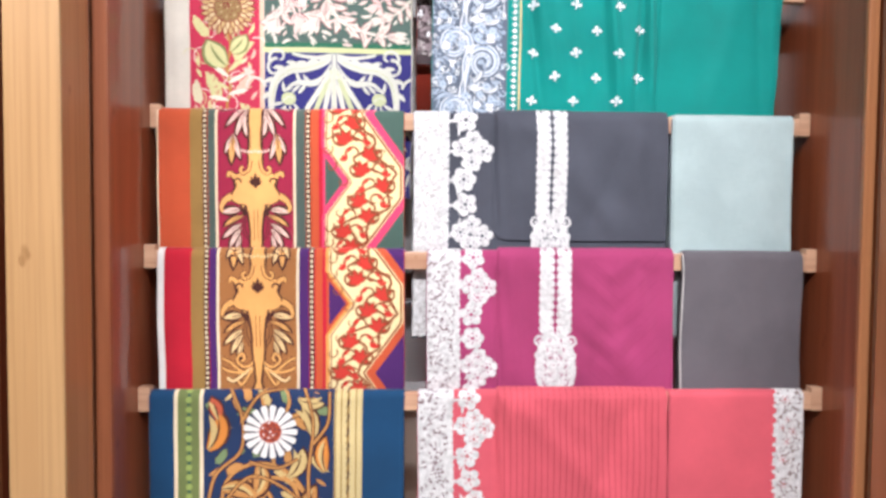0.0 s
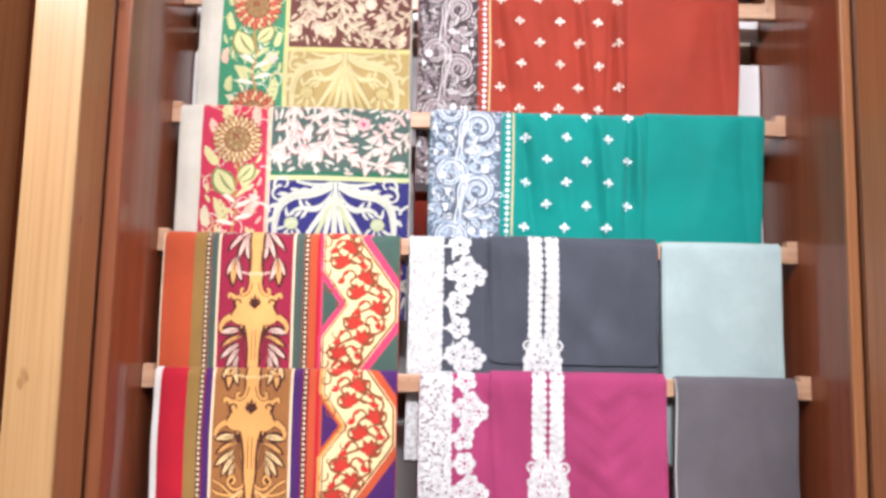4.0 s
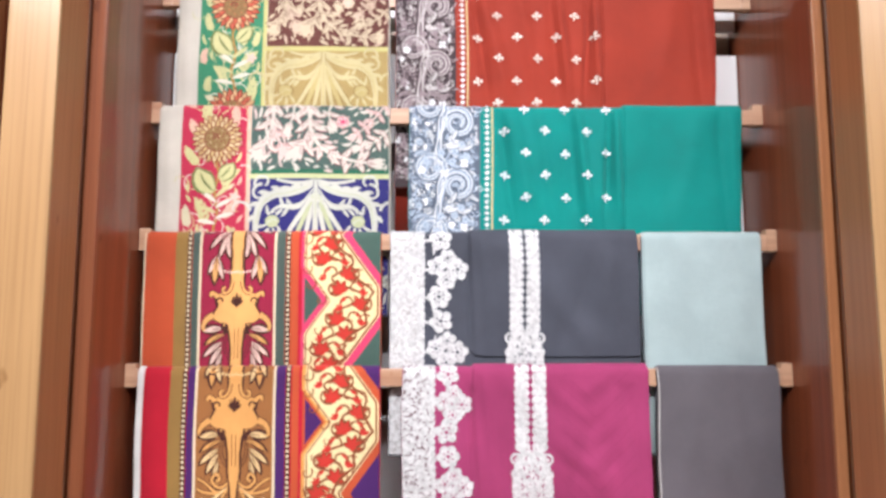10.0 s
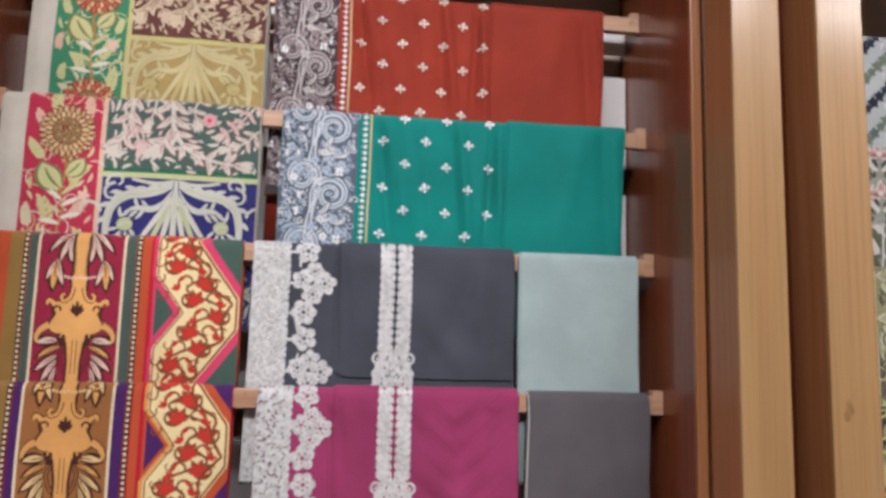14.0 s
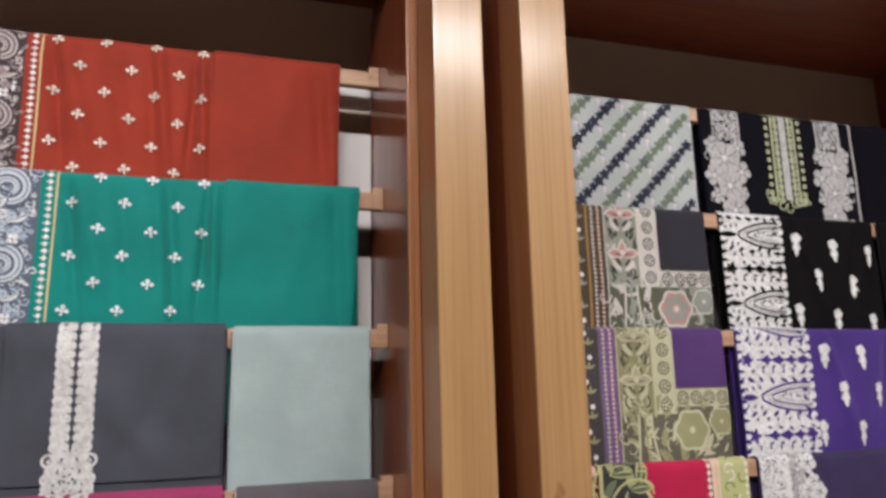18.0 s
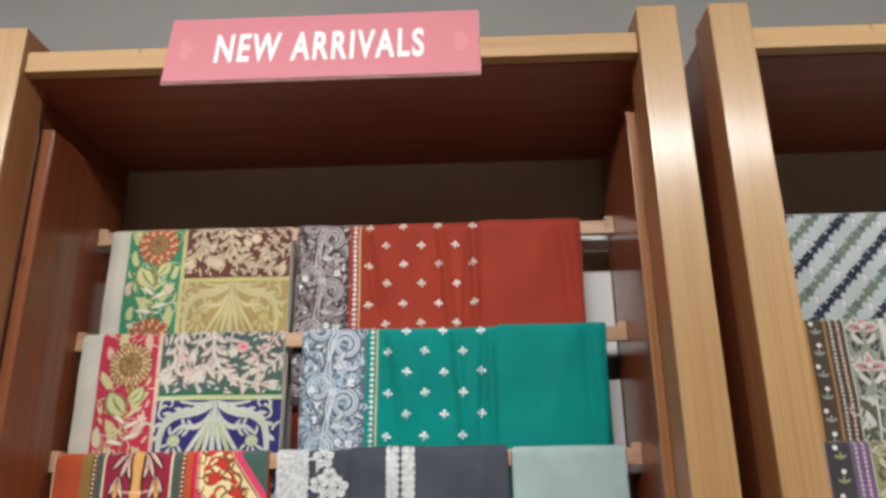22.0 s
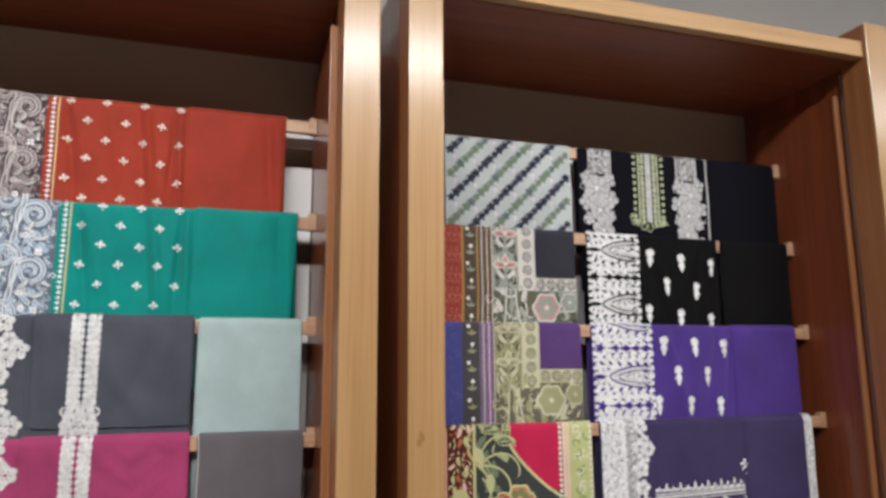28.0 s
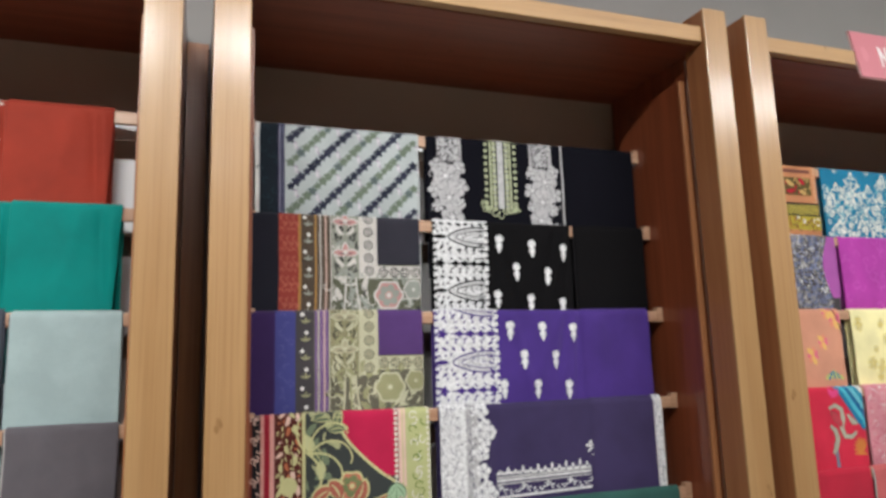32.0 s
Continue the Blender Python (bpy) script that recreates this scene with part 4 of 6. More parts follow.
def cartouche(c, x, w, start, ground, gold, pale, line):
    """An upright mirrored ornament: a stem with feathers, a horned and winged shield, almond leaves, volutes and a fan of tendrils."""
    edge = 0.5 * w
    body = ((0.0, 0.0100), (0.060, 0.0095), (0.076, 0.0098), (0.082, 0.0125), (0.088, 0.0105), (0.104, 0.0100), (0.112, 0.0120), (0.116, 0.0230), (0.121, 0.0340), (0.128, 0.0365), (0.136, 0.0310), (0.144, 0.0335), (0.152, 0.0385), (0.160, 0.0400), (0.166, 0.0360), (0.170, 0.0270), (0.174, 0.0170), (0.184, 0.0120), (0.215, 0.0085), (0.240, 0.0090), (0.262, 0.0060), (0.292, 0.0030), (0.310, 0.0100))
    n, period = 116, 0.31
    ks, hs = [a for a, _ in body], [b for _, b in body]
    for base in (start - period, start, start + period):
        for extra, m, lift in ((0.0038, line, 15), (0.0, gold, 17)):
            rows = [(base + period * k / n, float(np.interp(period * k / n, ks, hs)) + extra) for k in range(n + 1)]
            c.grid("print", m, [[(x + q * hw, v) for q in (-1, -0.5, 0, 0.5, 1)] for v, hw in rows], lift)
        for s in (-1, 1):
            def turned(a):
                return a if s > 0 else 180 - a

            def side(dx, dv, l, a, wd, fill=pale, bend=-16, lift=8):
                """An outlined leaf with a dark midrib."""
                l = min(l, (edge - dx - 0.001) / max(0.22, math.cos(radians(a))))
                c.leaf(x + s * dx, base + dv, l * 1.10, wd * 2.0, turned(a), line, lift, bend=s * bend)
                c.leaf(x + s * dx, base + dv, l * 0.97, wd, turned(a), fill, lift + 2, bend=s * bend)
                c.leaf(x + s * dx, base + dv, l * 0.62, wd * 0.20, turned(a), line, lift + 4, bend=s * bend)

            def stroke(uv, width, fill=gold, rim=0.0034, lift=12):
                outlined(c, bow([(x + s * u, base + q) for u, q in uv], 22), width, fill, line, rim, lift)
            # feathers that hang from the stem's head
            for dx, dv, l, a, wd in ((0.013, 0.000, 0.054, -38, 0.0070), (0.013, 0.008, 0.052, -58, 0.0078), (0.014, 0.020, 0.036, -80, 0.0088), (0.024, -0.006, 0.050, -18, 0.0060)):
                side(dx, dv, l, a, wd)
            # three-lobed buds over the horns
            for a, l, wd in ((-58, 0.036, 0.0068), (-78, 0.050, 0.0100), (-98, 0.044, 0.0076)):
                side(0.036, 0.052, l, a, wd, gold if a == -78 else pale, -12, 10)
            # a string of beads across the stem
            for k in range(5):
                c.blob(x + s * 0.0056 * k, base + 0.080 + 0.0014 * math.sin(k), 0.0024, pale, 21, n=7)
            c.ribbon([(x + s * 0.0085, base + q) for q in (0.0, 0.04, 0.076)], 0.0014, line, 20)
            # the collar turns over into small volutes beside the fleur
            stroke(((0.008, 0.096), (0.012, 0.112), (0.022, 0.118), (0.025, 0.110), (0.020, 0.107)), 0.0042, gold, 0.0032, 18)
            # horns, rising from the shoulders, and their notches
            stroke(((0.030, 0.132), (0.036, 0.122), (0.044, 0.117), (0.046, 0.124)), lambda t: 0.0085 - 0.0045 * t, gold, 0.0030, 14)
            c.curl(x + s * 0.032, base + 0.141, 0.030, turned(20), s * 300, line, 0.0040, 20)
            # wing tips
            stroke(((0.040, 0.156), (0.052, 0.164), (0.058, 0.176), (0.055, 0.184)), lambda t: 0.0110 - 0.0070 * t, gold, 0.0030, 14)
            # dark eyes and almond leaves under the wings
            c.blob(x + s * 0.021, base + 0.176, lambda a: 0.0078 * (0.9 + 0.1 * math.cos(3 * a)), line, 19, n=16)
            c.curl(x + s * 0.021, base + 0.176, 0.022, turned(60), s * 320, gold, 0.0022, 21)
            c.blob(x + s * 0.019, base + 0.186, 0.0044, line, 19, n=10)
            side(0.026, 0.180, 0.032, 6, 0.0098, pale, -26, 16)
            side(0.022, 0.190, 0.038, -12, 0.0066, gold, -30, 14)
            # hollow leaves beside the stem and feathers further out
            stroke(((0.012, 0.192), (0.021, 0.200), (0.019, 0.218), (0.011, 0.232)), 0.0030, ground, 0.0036, 12)
            for dv, l, a, wd in ((0.204, 0.040, -30, 0.0076), (0.212, 0.038, -50, 0.0076), (0.224, 0.034, -68, 0.0066)):
                side(0.026, dv, l, a, wd)
            # volutes and the fan of tendrils at the foot
            stroke(((0.004, 0.246), (0.012, 0.262), (0.026, 0.266), (0.036, 0.254), (0.028, 0.244), (0.023, 0.252), (0.028, 0.257)), 0.0044, gold, 0.0032, 13)
            for u, q, wd in ((0.060, 0.252, 0.0040), (0.060, 0.268, 0.0044), (0.052, 0.284, 0.0044), (0.034, 0.290, 0.0042)):
                stroke(((0.002, 0.258), (0.4 * u, 0.275), (0.8 * u, q + 0.006), (u, q)), wd, gold if u != 0.052 else pale, 0.0030, 11)
        # the dark fleur on the shield
        for k in range(5):
            c.leaf(x, base + 0.138, 0.022 - 0.004 * abs(k - 2), 0.0062, 18 + 36 * k, line, 20, bend=(2 - k) * 18, n=4)
        c.blob(x, base + 0.139, 0.0036, line, 20, n=8)
        for u in (-0.0032, 0.0032):
            c.ribbon([(x + u, base + q) for q in (0.180, 0.20, 0.232)], 0.0012, line, 20)


def zigzag(c, x0, x1, phase, ground, triangle, edge, band_, flower, line):
    """A broad cream zigzag with red flowers and brown scrolls, triangles in its corners."""
    w = x1 - x0
    per, slope = 0.235, 0.74

    def away(v, tip):
        """How far down or up the nearest tip of the zigzag lies."""
        return abs((v - tip + per / 2) % per - per / 2)
    n = 96
    vs = [c.drop * k / n for k in range(n + 1)]
    left = [x0 + 0.004 + max(0.0, 0.31 * w - slope * away(v, phase)) for v in vs]
    right = [min(x1 - 0.001, x0 + 0.50 * w + slope * away(v, phase + per / 2)) for v in vs]
    c.grid("print", triangle, [[(x0 + 0.004, v), ((x0 + 0.004 + max(x0 + 0.004, l - 0.012)) / 2, v), (max(x0 + 0.004, l - 0.012), v)] for v, l in zip(vs, left)], 6)
    c.grid("print", triangle, [[(min(x1, r + 0.016), v), (x1, v)] for v, r in zip(vs, right)], 6)
    c.grid("print", edge, [[(l - 0.006, v), (l, v)] for v, l in zip(vs, left)], 8)
    c.grid("print", band_, [[(l + (r - l) * q / 8, v) for q in range(9)] for v, l, r in zip(vs, left, right)], 8)
    c.ribbon([(l + 0.003, v) for v, l in zip(vs, left)], 0.0022, line, 10)
    c.ribbon([(r - 0.004, v) for v, r in zip(vs, right)], 0.0034, line, 10)
    vine = []
    for q in range(97):
        v = c.drop * q / 96
        i = min(n, int(v / c.drop * n))
        vine.append(((left[i] + right[i]) / 2 + 0.20 * (right[i] - left[i]) * math.sin(2 * math.pi * v / 0.055), v))
    c.ribbon(vine, 0.0040, line, 11)
    cusps = []
    for q in range(145):
        v = c.drop * q / 144
        i = min(n, int(v / c.drop * n))
        cusps.append((right[i] - (right[i] - left[i]) * (0.10 + 0.17 * abs(math.sin(math.pi * v / 0.058))), v))
    c.ribbon(cusps, 0.0044, line, 16)
    k, v = 0, 0.006
    while v < c.drop:
        i = min(n, int(v / c.drop * n))
        l, r = left[i] + 0.008, right[i] - 0.010
        s = 1 if k % 2 else -1
        fx = (l + r) / 2 + s * 0.16 * (r - l)
        for a, ln in ((90, 0.022), (50, 0.021), (130, 0.021), (10, 0.016), (170, 0.016)):
            c.leaf(fx, v + 0.004, ln * 1.08, 0.0104, a - s * 24, line, 12, bend=s * 12, n=4)
            c.leaf(fx, v + 0.004, ln * 0.92, 0.0072, a - s * 24, flower, 14, bend=s * 12, n=4)
        c.blob(fx, v + 0.005, 0.0052, flower, 15, n=8)
        c.curl(fx, v + 0.008, 0.052, -90 + s * 40, s * 330, line, 0.0040, 11)
        ox = (l + r) / 2 - s * 0.27 * (r - l)
        c.curl(ox, v + 0.004, 0.050, 90 + s * 30, -s * 330, line, 0.0040, 11)
        for a in (60, 100, 140):
            c.leaf(ox, v + 0.010, 0.0125, 0.0060, a + 30 * s, flower, 13, n=4)
        c.curl(r - 0.004, v - 0.006, 0.036, 120, 300, line, 0.0026, 11)
        c.curl(l + 0.004, v + 0.012, 0.034, -50, -300, line, 0.0026, 11)
        c.leaf(ox, v - 0.004, 0.014, 0.0055, 90 - 50 * s, flower, 13, n=4)
        v += 0.0265
        k += 1


# ---- first bay ----
def floral_dupatta(x0, x1, row, ground, upper, lower_ground, lower_fill, lower_mid, accent, label, seed):
    c = Cloth("printed_dupatta", x0, x1, row, dye(212, 205, 190), label, creases=((x0 + 0.02, 0.002, 0.01, 0.02),), seed=seed)
    a, b = x0 + 0.043, x0 + 0.163
    c.band(a, b, ground, lift=4, name="flower_panel")
    fx, rim = a + 0.066, UMBER
    stem(c, [(fx + 0.004 * math.sin(30 * k / 20), 0.05 + 0.34 * k / 20) for k in range(21)], 0.0045, OCHRE)
    heads, shift = ((0.046, 0.255), 0.0) if row == 0 else ((0.074, 0.300), 0.034)
    for fv in heads:
        sunflower(c, fx, fv, 0.047, dye(222, 184, 134) if row == 0 else dye(200, 170, 116), dye(204, 104, 78) if row == 0 else dye(214, 190, 144), dye(146, 118, 76), dye(124, 54, 42))
    for lv in (0.118 + shift, 0.325 + shift):
        veined_leaf(c, fx - 0.004, lv + 0.020, 0.055, 0.034, 150, PALE_LEAF, dye(120, 128, 78), -40)
        veined_leaf(c, fx + 0.004, lv - 0.004, 0.040, 0.024, 30, PALE_LEAF, dye(120, 128, 78), 30)
        for k in range(6):
            s = -1 if k % 2 else 1
            c.leaf(fx, lv + 0.030 + 0.010 * k, 0.036, 0.008, 90 - s * (40 + 6 * k), CREAM if k % 3 else PALE_LEAF, 10, bend=-s * 20)
        c.blob(fx + 0.034, lv + 0.030, lambda t: 0.012 * (0.75 + 0.25 * math.cos(5 * t)), BLUSH, 11, n=20)
    rng = random.Random(seed)
    taken = [(fx + q * 0.012 * math.cos(t), fv + q * 0.012 * math.sin(t)) for fv in heads for q in range(5) for t in range(0, 7)]
    taken += [(fx, 0.01 * t) for t in range(40)]
    for k in range(60):
        x, v = rng.uniform(a + 0.012, b - 0.012), rng.uniform(0.0, c.drop)
        c.curl(x, v, 0.046, rng.uniform(0, 360), rng.choice((-210, 210)), CREAM if k % 3 == 0 else PALE_LEAF, 0.0019, 6)
    packed(c, (a + 0.003, b - 0.003, 0.0, c.drop), (dye(214, 206, 172), PALE_LEAF, PALE_LEAF, dye(222, 182, 160)), None, seed, lambda x, v: 90 + 900 * (fx - x), taken, ((0.046, 0.0070, True, 300), (0.034, 0.0062, True, 300), (0.022, 0.0060, False, 300)), 7, 1.0)
    p0, p1 = b + 0.008, x1 - 0.002
    trim = dye(204, 196, 128) if row == 0 else dye(198, 202, 150)
    c.band(b, b + 0.007, trim if row == 0 else dye(222, 186, 160), lift=6)
    split = 0.128 if row == 0 else 0.143
    c.band(p0, p1, upper, 0, split, 4, "leaf_panel")
    foliage(c, p0 + 0.002, p1 - 0.001, 0.0, split - 0.006, (dye(212, 192, 162), dye(212, 192, 162), dye(210, 184, 160)) if row == 0 else (dye(214, 206, 192), dye(214, 206, 192), dye(214, 190, 180)), dye(104, 62, 54) if row == 0 else dye(150, 92, 96), accent, seed + 1)
    if row == 1:
        c.band(p0, p1, dye(44, 104, 78), split - 0.012, split - 0.004, 7)
    c.band(p0 - 0.002, p1, trim, split - 0.004, split + 0.005, 8)
    c.band(p0, p1, lower_ground, split + 0.004, c.drop, 4, "scroll_panel")
    damask(c, p0 + 0.003, p1 - 0.002, split + 0.007, split + 0.118, lower_fill, lower_mid, dye(150, 124, 72) if row == 0 else NAVY)
    c.band(p0, p1, MUSTARD, split + 0.124, split + 0.130, 8)
    foliage(c, p0 + 0.002, p1 - 0.001, split + 0.134, c.drop, (lower_fill,), UMBER, None, seed + 3)
    return c.finish()


def dotted_suit(x0, x1, row, ground, border, scroll, mid, edge_x, plain_x, first_x, dx, v0, dv, label, seed):
    c = Cloth("embroidered_suit_fabric", x0, x1, row, ground, label, seed=seed, soft=0.0056, back=0.50 if row == 0 else 0.30, taper=-0.03 if row == 0 else -0.055,
              creases=((edge_x + 0.022, -0.006, 0.008, 0.14), (edge_x + 0.05, 0.005, 0.014, 0.22), (plain_x - 0.078, 0.007, 0.010, 0.10), (plain_x - 0.095, -0.004, 0.012, 0.08), (plain_x - 0.030, -0.007, 0.007, -0.05), (plain_x - 0.014, 0.007, 0.008, 0.05), (plain_x - 0.145, 0.005, 0.014, 0.15), (x1 - 0.035, -0.004, 0.012, 0.10), (x1 - 0.015, 0.004, 0.012, 0.05), (x1 - 0.10, 0.003, 0.02, -0.2)))
    c.band(x0, edge_x - 0.026, border, lift=4, name="border")
    scrollwork(c, x0 + 0.002, edge_x - 0.030, 0.0, 0.38, scroll, mid, border, THREAD, seed)
    c.band(edge_x - 0.005, edge_x - 0.002, SAND, lift=6)
    v = 0.006
    while v < c.drop - 0.01:
        c.blob(edge_x - 0.013, v, lambda a: 0.0046 * (0.8 + 0.2 * math.cos(4 * a)), THREAD, 12, "edging", 10)
        c.leaf(edge_x - 0.019, v, 0.012, 0.0030, 0, THREAD, 12, "edging", n=3)
        v += 0.0108
    buti_field(c, first_x, dx, plain_x - 0.002, v0, dv, 9, 0.0086, thread(srgb(246, 230, 214, 0.95) if row == 0 else srgb(240, 246, 248, 1.0)), seed, edge_x + 0.004)
    # the plain length lies folded over the dotted one
    c.fold_over(plain_x, x1 - 0.001, ground, 44, "plain_fold")
    return c.finish()


def striped_dupatta(x0, x1, row, label, seed, first, edge, stripe, ground, gold, pale, line, triangle, start, phase, zig_edge, corner):
    c = Cloth("printed_dupatta", x0, x1, row, first, label, seed=seed, creases=((x0 + 0.03, 0.0015, 0.02, 0.05),))
    off = x0 + 0.334
    c.band(x0, x0 + (0.012 if edge else 0.0034), edge or IVORY, lift=4)
    c.band(-0.278 + off, -0.257 + off, OLIVE, lift=4)
    beaded_line(c, -0.253 + off, c.drop, UMBER, IVORY)
    c.band(-0.248 + off, -0.236 + off, stripe, lift=4)
    c.band(-0.236 + off, -0.232 + off, IVORY, lift=5)
    c.band(-0.232 + off, -0.104 + off, ground, lift=4, name="ornament_panel")
    cartouche(c, -0.168 + off, 0.124, start, ground, gold, pale, line)
    c.band(-0.104 + off, -0.100 + off, IVORY, lift=6)
    c.band(-0.100 + off, -0.084 + off, stripe, lift=4)
    beaded_line(c, -0.079 + off, c.drop, UMBER, IVORY)
    c.band(-0.073 + off, -0.061 + off, ORANGE, lift=4)
    c.band(-0.061 + off, -0.054 + off, SCARLET, lift=4)
    c.band(-0.054 + off, x1 - 0.001, corner, lift=4, name="zigzag_panel")
    zigzag(c, -0.054 + off, x1 - 0.001, phase, corner, triangle, zig_edge, dye(244, 224, 168), dye(204, 58, 46), dye(138, 74, 44))
    return c.finish()


def lace_suit(x0, x1, row, ground, label, seed, dense_to, vine_to, placket, ends, hole):
    c = Cloth("lace_suit_fabric", x0, x1, row, ground, label, seed=seed, soft=0.0062, chevrons=x1 - 0.105 if row == 3 else None,
              creases=((x1 - 0.16, 0.004, 0.03, 0.9), (vine_to + 0.030, -0.003, 0.020, 0.30), (vine_to + 0.035, 0.004, 0.012, 0.10), (x1 - 0.03, -0.003, 0.014, 0.15), (vine_to + 0.006, -0.004, 0.004, 0.03), (x1 - 0.05, 0.003, 0.03, 0.35), (x0 + 0.30, 0.002, 0.02, 0.5), (x1 - 0.10, -0.003, 0.02, -0.4)))
    lace_sheet(c, x0 + 0.001, dense_to, 0, c.drop - 0.004, LACE, dye(178, 172, 166) if row == 2 else dye(128, 104, 108), seed, holes=1.9, size=1.0 if row == 2 else 1.35)
    lace_vine(c, dense_to - 0.002, vine_to, 0, c.drop - 0.01, LACE, hole, seed + 2, 1.0 if row == 2 else 0.94)
    c.fold_over(vine_to + 0.005, x1 - 0.001, ground, 42, "front_fold", 0.229 if row == 2 else None)
    c.raised = 31
    if placket:
        lace_placket(c, placket, 0.0, ends, LACE, hole)
    c.fold_edge(x1 - 0.004, x1 + 0.0025, ground)
    return c


def plain_layers(c, ground, second, third):
    """The inner layers of a folded plain length, and the loose upper layer with its selvedge."""
    c.fold_edge(c.x0 - 0.0020, c.x0 + 0.004, second, 0.0014)
    c.fold_edge(c.x0 - 0.0042, c.x0 + 0.004, third, 0.0026)
    c.band(c.x0 + 0.002, c.x1 - 0.002, ground, 0.0, c.drop - 0.006, 9, "upper_layer")
    c.band(c.x1 - 0.006, c.x1 - 0.002, ground, 0.0, c.drop - 0.006, 13, "selvedge")
    return c.finish()


def first_bay():
    floral_dupatta(-0.313, 0.093, 0, LEAF, dye(104, 62, 54), dye(176, 152, 96), dye(204, 190, 142), dye(192, 174, 116), BLUSH, "cream fabric printed with green florals and brown leaves", 1)
    dotted_suit(0.104, 0.724, 0, BRICK, dye(72, 60, 62), dye(206, 198, 194), dye(158, 142, 144), 0.246, 0.505, 0.263, 0.0750, 0.020, 0.0430, "brick-red fabric with white motifs and grey paisley border", 2)
    floral_dupatta(-0.330, 0.097, 1, CRIMSON, dye(78, 98, 90), NAVY, dye(206, 206, 192), dye(186, 192, 150), PINK, "cream fabric printed with crimson florals and navy scrolls", 3)
    dotted_suit(0.132, 0.755, 1, TEAL, dye(96, 106, 120), dye(226, 228, 228), dye(184, 198, 214), 0.290, 0.533, 0.347, 0.0755, 0.0175, 0.0415, "teal fabric with white motifs and pale blue paisley border", 4)
    striped_dupatta(-0.334, 0.085, 2, "orange and maroon fabric printed with gold ornaments and stripes", 5, ORANGE, None, dye(78, 92, 84), MAROON, dye(228, 170, 100), BLUSH, UMBER, dye(72, 96, 86), 0.0, 0.132, PINK, PINK)
    c = lace_suit(0.100, 0.541, 2, CHARCOAL, "charcoal fabric with white lace border and lace placket", 6, 0.156, 0.236, 0.338, 0.186, CHARCOAL)
    c.finish()
    plain = Cloth("plain_trouser_fabric", 0.553, 0.766, 2, MIST, "plain pale grey-green fabric folded over a wooden bar", seed=7, soft=0.0042, creases=((0.68, 0.002, 0.03, 0.6), (0.735, -0.0015, 0.014, 0.3), (0.60, 0.002, 0.03, -0.3)))
    plain_layers(plain, MIST, MIST, CHARCOAL)
    striped_dupatta(-0.323, 0.087, 3, "red fabric printed with gold ornaments, purple stripes and zigzags", 8, SCARLET, WHITE, PURPLE, dye(158, 104, 56), dye(222, 162, 92), dye(232, 196, 140), UMBER, PURPLE, -0.060, 0.100, GOLD, ORANGE)
    c = lace_suit(0.125, 0.545, 3, MAGENTA, "magenta fabric with white lace border and lace placket", 9, 0.176, 0.240, 0.343, 0.150, MAGENTA)
    # pressed chevron creases: their shade is coloured in as thin darker magenta lines
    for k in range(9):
        c.line(0.40, 0.02 + 0.024 * k, 0.455, 0.07 + 0.024 * k, 0.0012, weave((0.265, 0.030, 0.100)), 12.5, "crease_shade")
        c.line(0.455, 0.07 + 0.024 * k, 0.52, 0.01 + 0.024 * k, 0.0012, weave((0.265, 0.030, 0.100)), 12.5, "crease_shade")
    c.finish()
    plain = Cloth("plain_trouser_fabric", 0.563, 0.771, 3, TAUPE, "plain grey-brown fabric folded over a wooden bar", seed=10, soft=0.0040, creases=((0.72, -0.002, 0.014, 0.2), (0.62, 0.0015, 0.016, -0.2), (0.66, 0.002, 0.03, 0.2)))
    plain_layers(plain, TAUPE, dye(190, 184, 180), INK)
    # the lowest row in view
    c = Cloth("printed_dupatta", -0.328, 0.089, 4, dye(20, 66, 104), "navy blue fabric printed with a white daisy and leaves", seed=11)
    c.band(-0.284, -0.242, dye(112, 124, 72), lift=4)
    for sx in (-0.284, -0.243):
        c.band(sx - 0.003, sx + 0.003, IVORY, lift=6)
    c.dots(-0.263, 0.006, 0.38, 0.016, 0.0055, dye(150, 170, 90), 8)
    c.dots(-0.263, 0.014, 0.38, 0.016, 0.0028, FOREST, 8)
    c.band(-0.242, -0.026, dye(30, 50, 86), lift=4, name="flower_panel")
    tan, amber, straw = dye(196, 140, 78), dye(212, 134, 56), dye(206, 180, 120)
    for x, v, size, a, turn in ((-0.205, 0.20, 0.26, 70, -260), (-0.190, 0.02, 0.16, -80, 250), (-0.070, 0.19, 0.24, 100, 240), (-0.055, 0.01, 0.15, -100, -230), (-0.150, 0.26, 0.22, 30, 300), (-0.110, 0.15, 0.16, -20, -300), (-0.225, 0.30, 0.24, 60, 250)):
        c.curl(x, v, size, a, turn, UMBER, 0.0092, 8, n=22)
        c.curl(x, v, size, a, turn, tan, 0.0058, 10, n=22)
    for x, v, l, wd, a, bend, m in ((-0.232, 0.105, 0.070, 0.028, 38, 60, amber), (-0.150, 0.128, 0.060, 0.026, -60, -60, tan), (-0.060, 0.085, 0.066, 0.022, 80, 50, straw), (-0.040, 0.140, 0.060, 0.022, 118, -50, amber), (-0.215, 0.055, 0.040, 0.020, 95, 20, dye(190, 90, 60)), (-0.100, 0.150, 0.056, 0.022, 30, 60, straw), (-0.210, 0.170, 0.064, 0.026, 20, -60, tan), (-0.085, 0.020, 0.046, 0.016, -40, 50, straw), (-0.180, 0.25, 0.07, 0.03, 60, 40, amber), (-0.070, 0.23, 0.07, 0.026, 100, -40, tan)):
        veined_leaf(c, x, v, l, wd, a, m, UMBER, bend, 12)
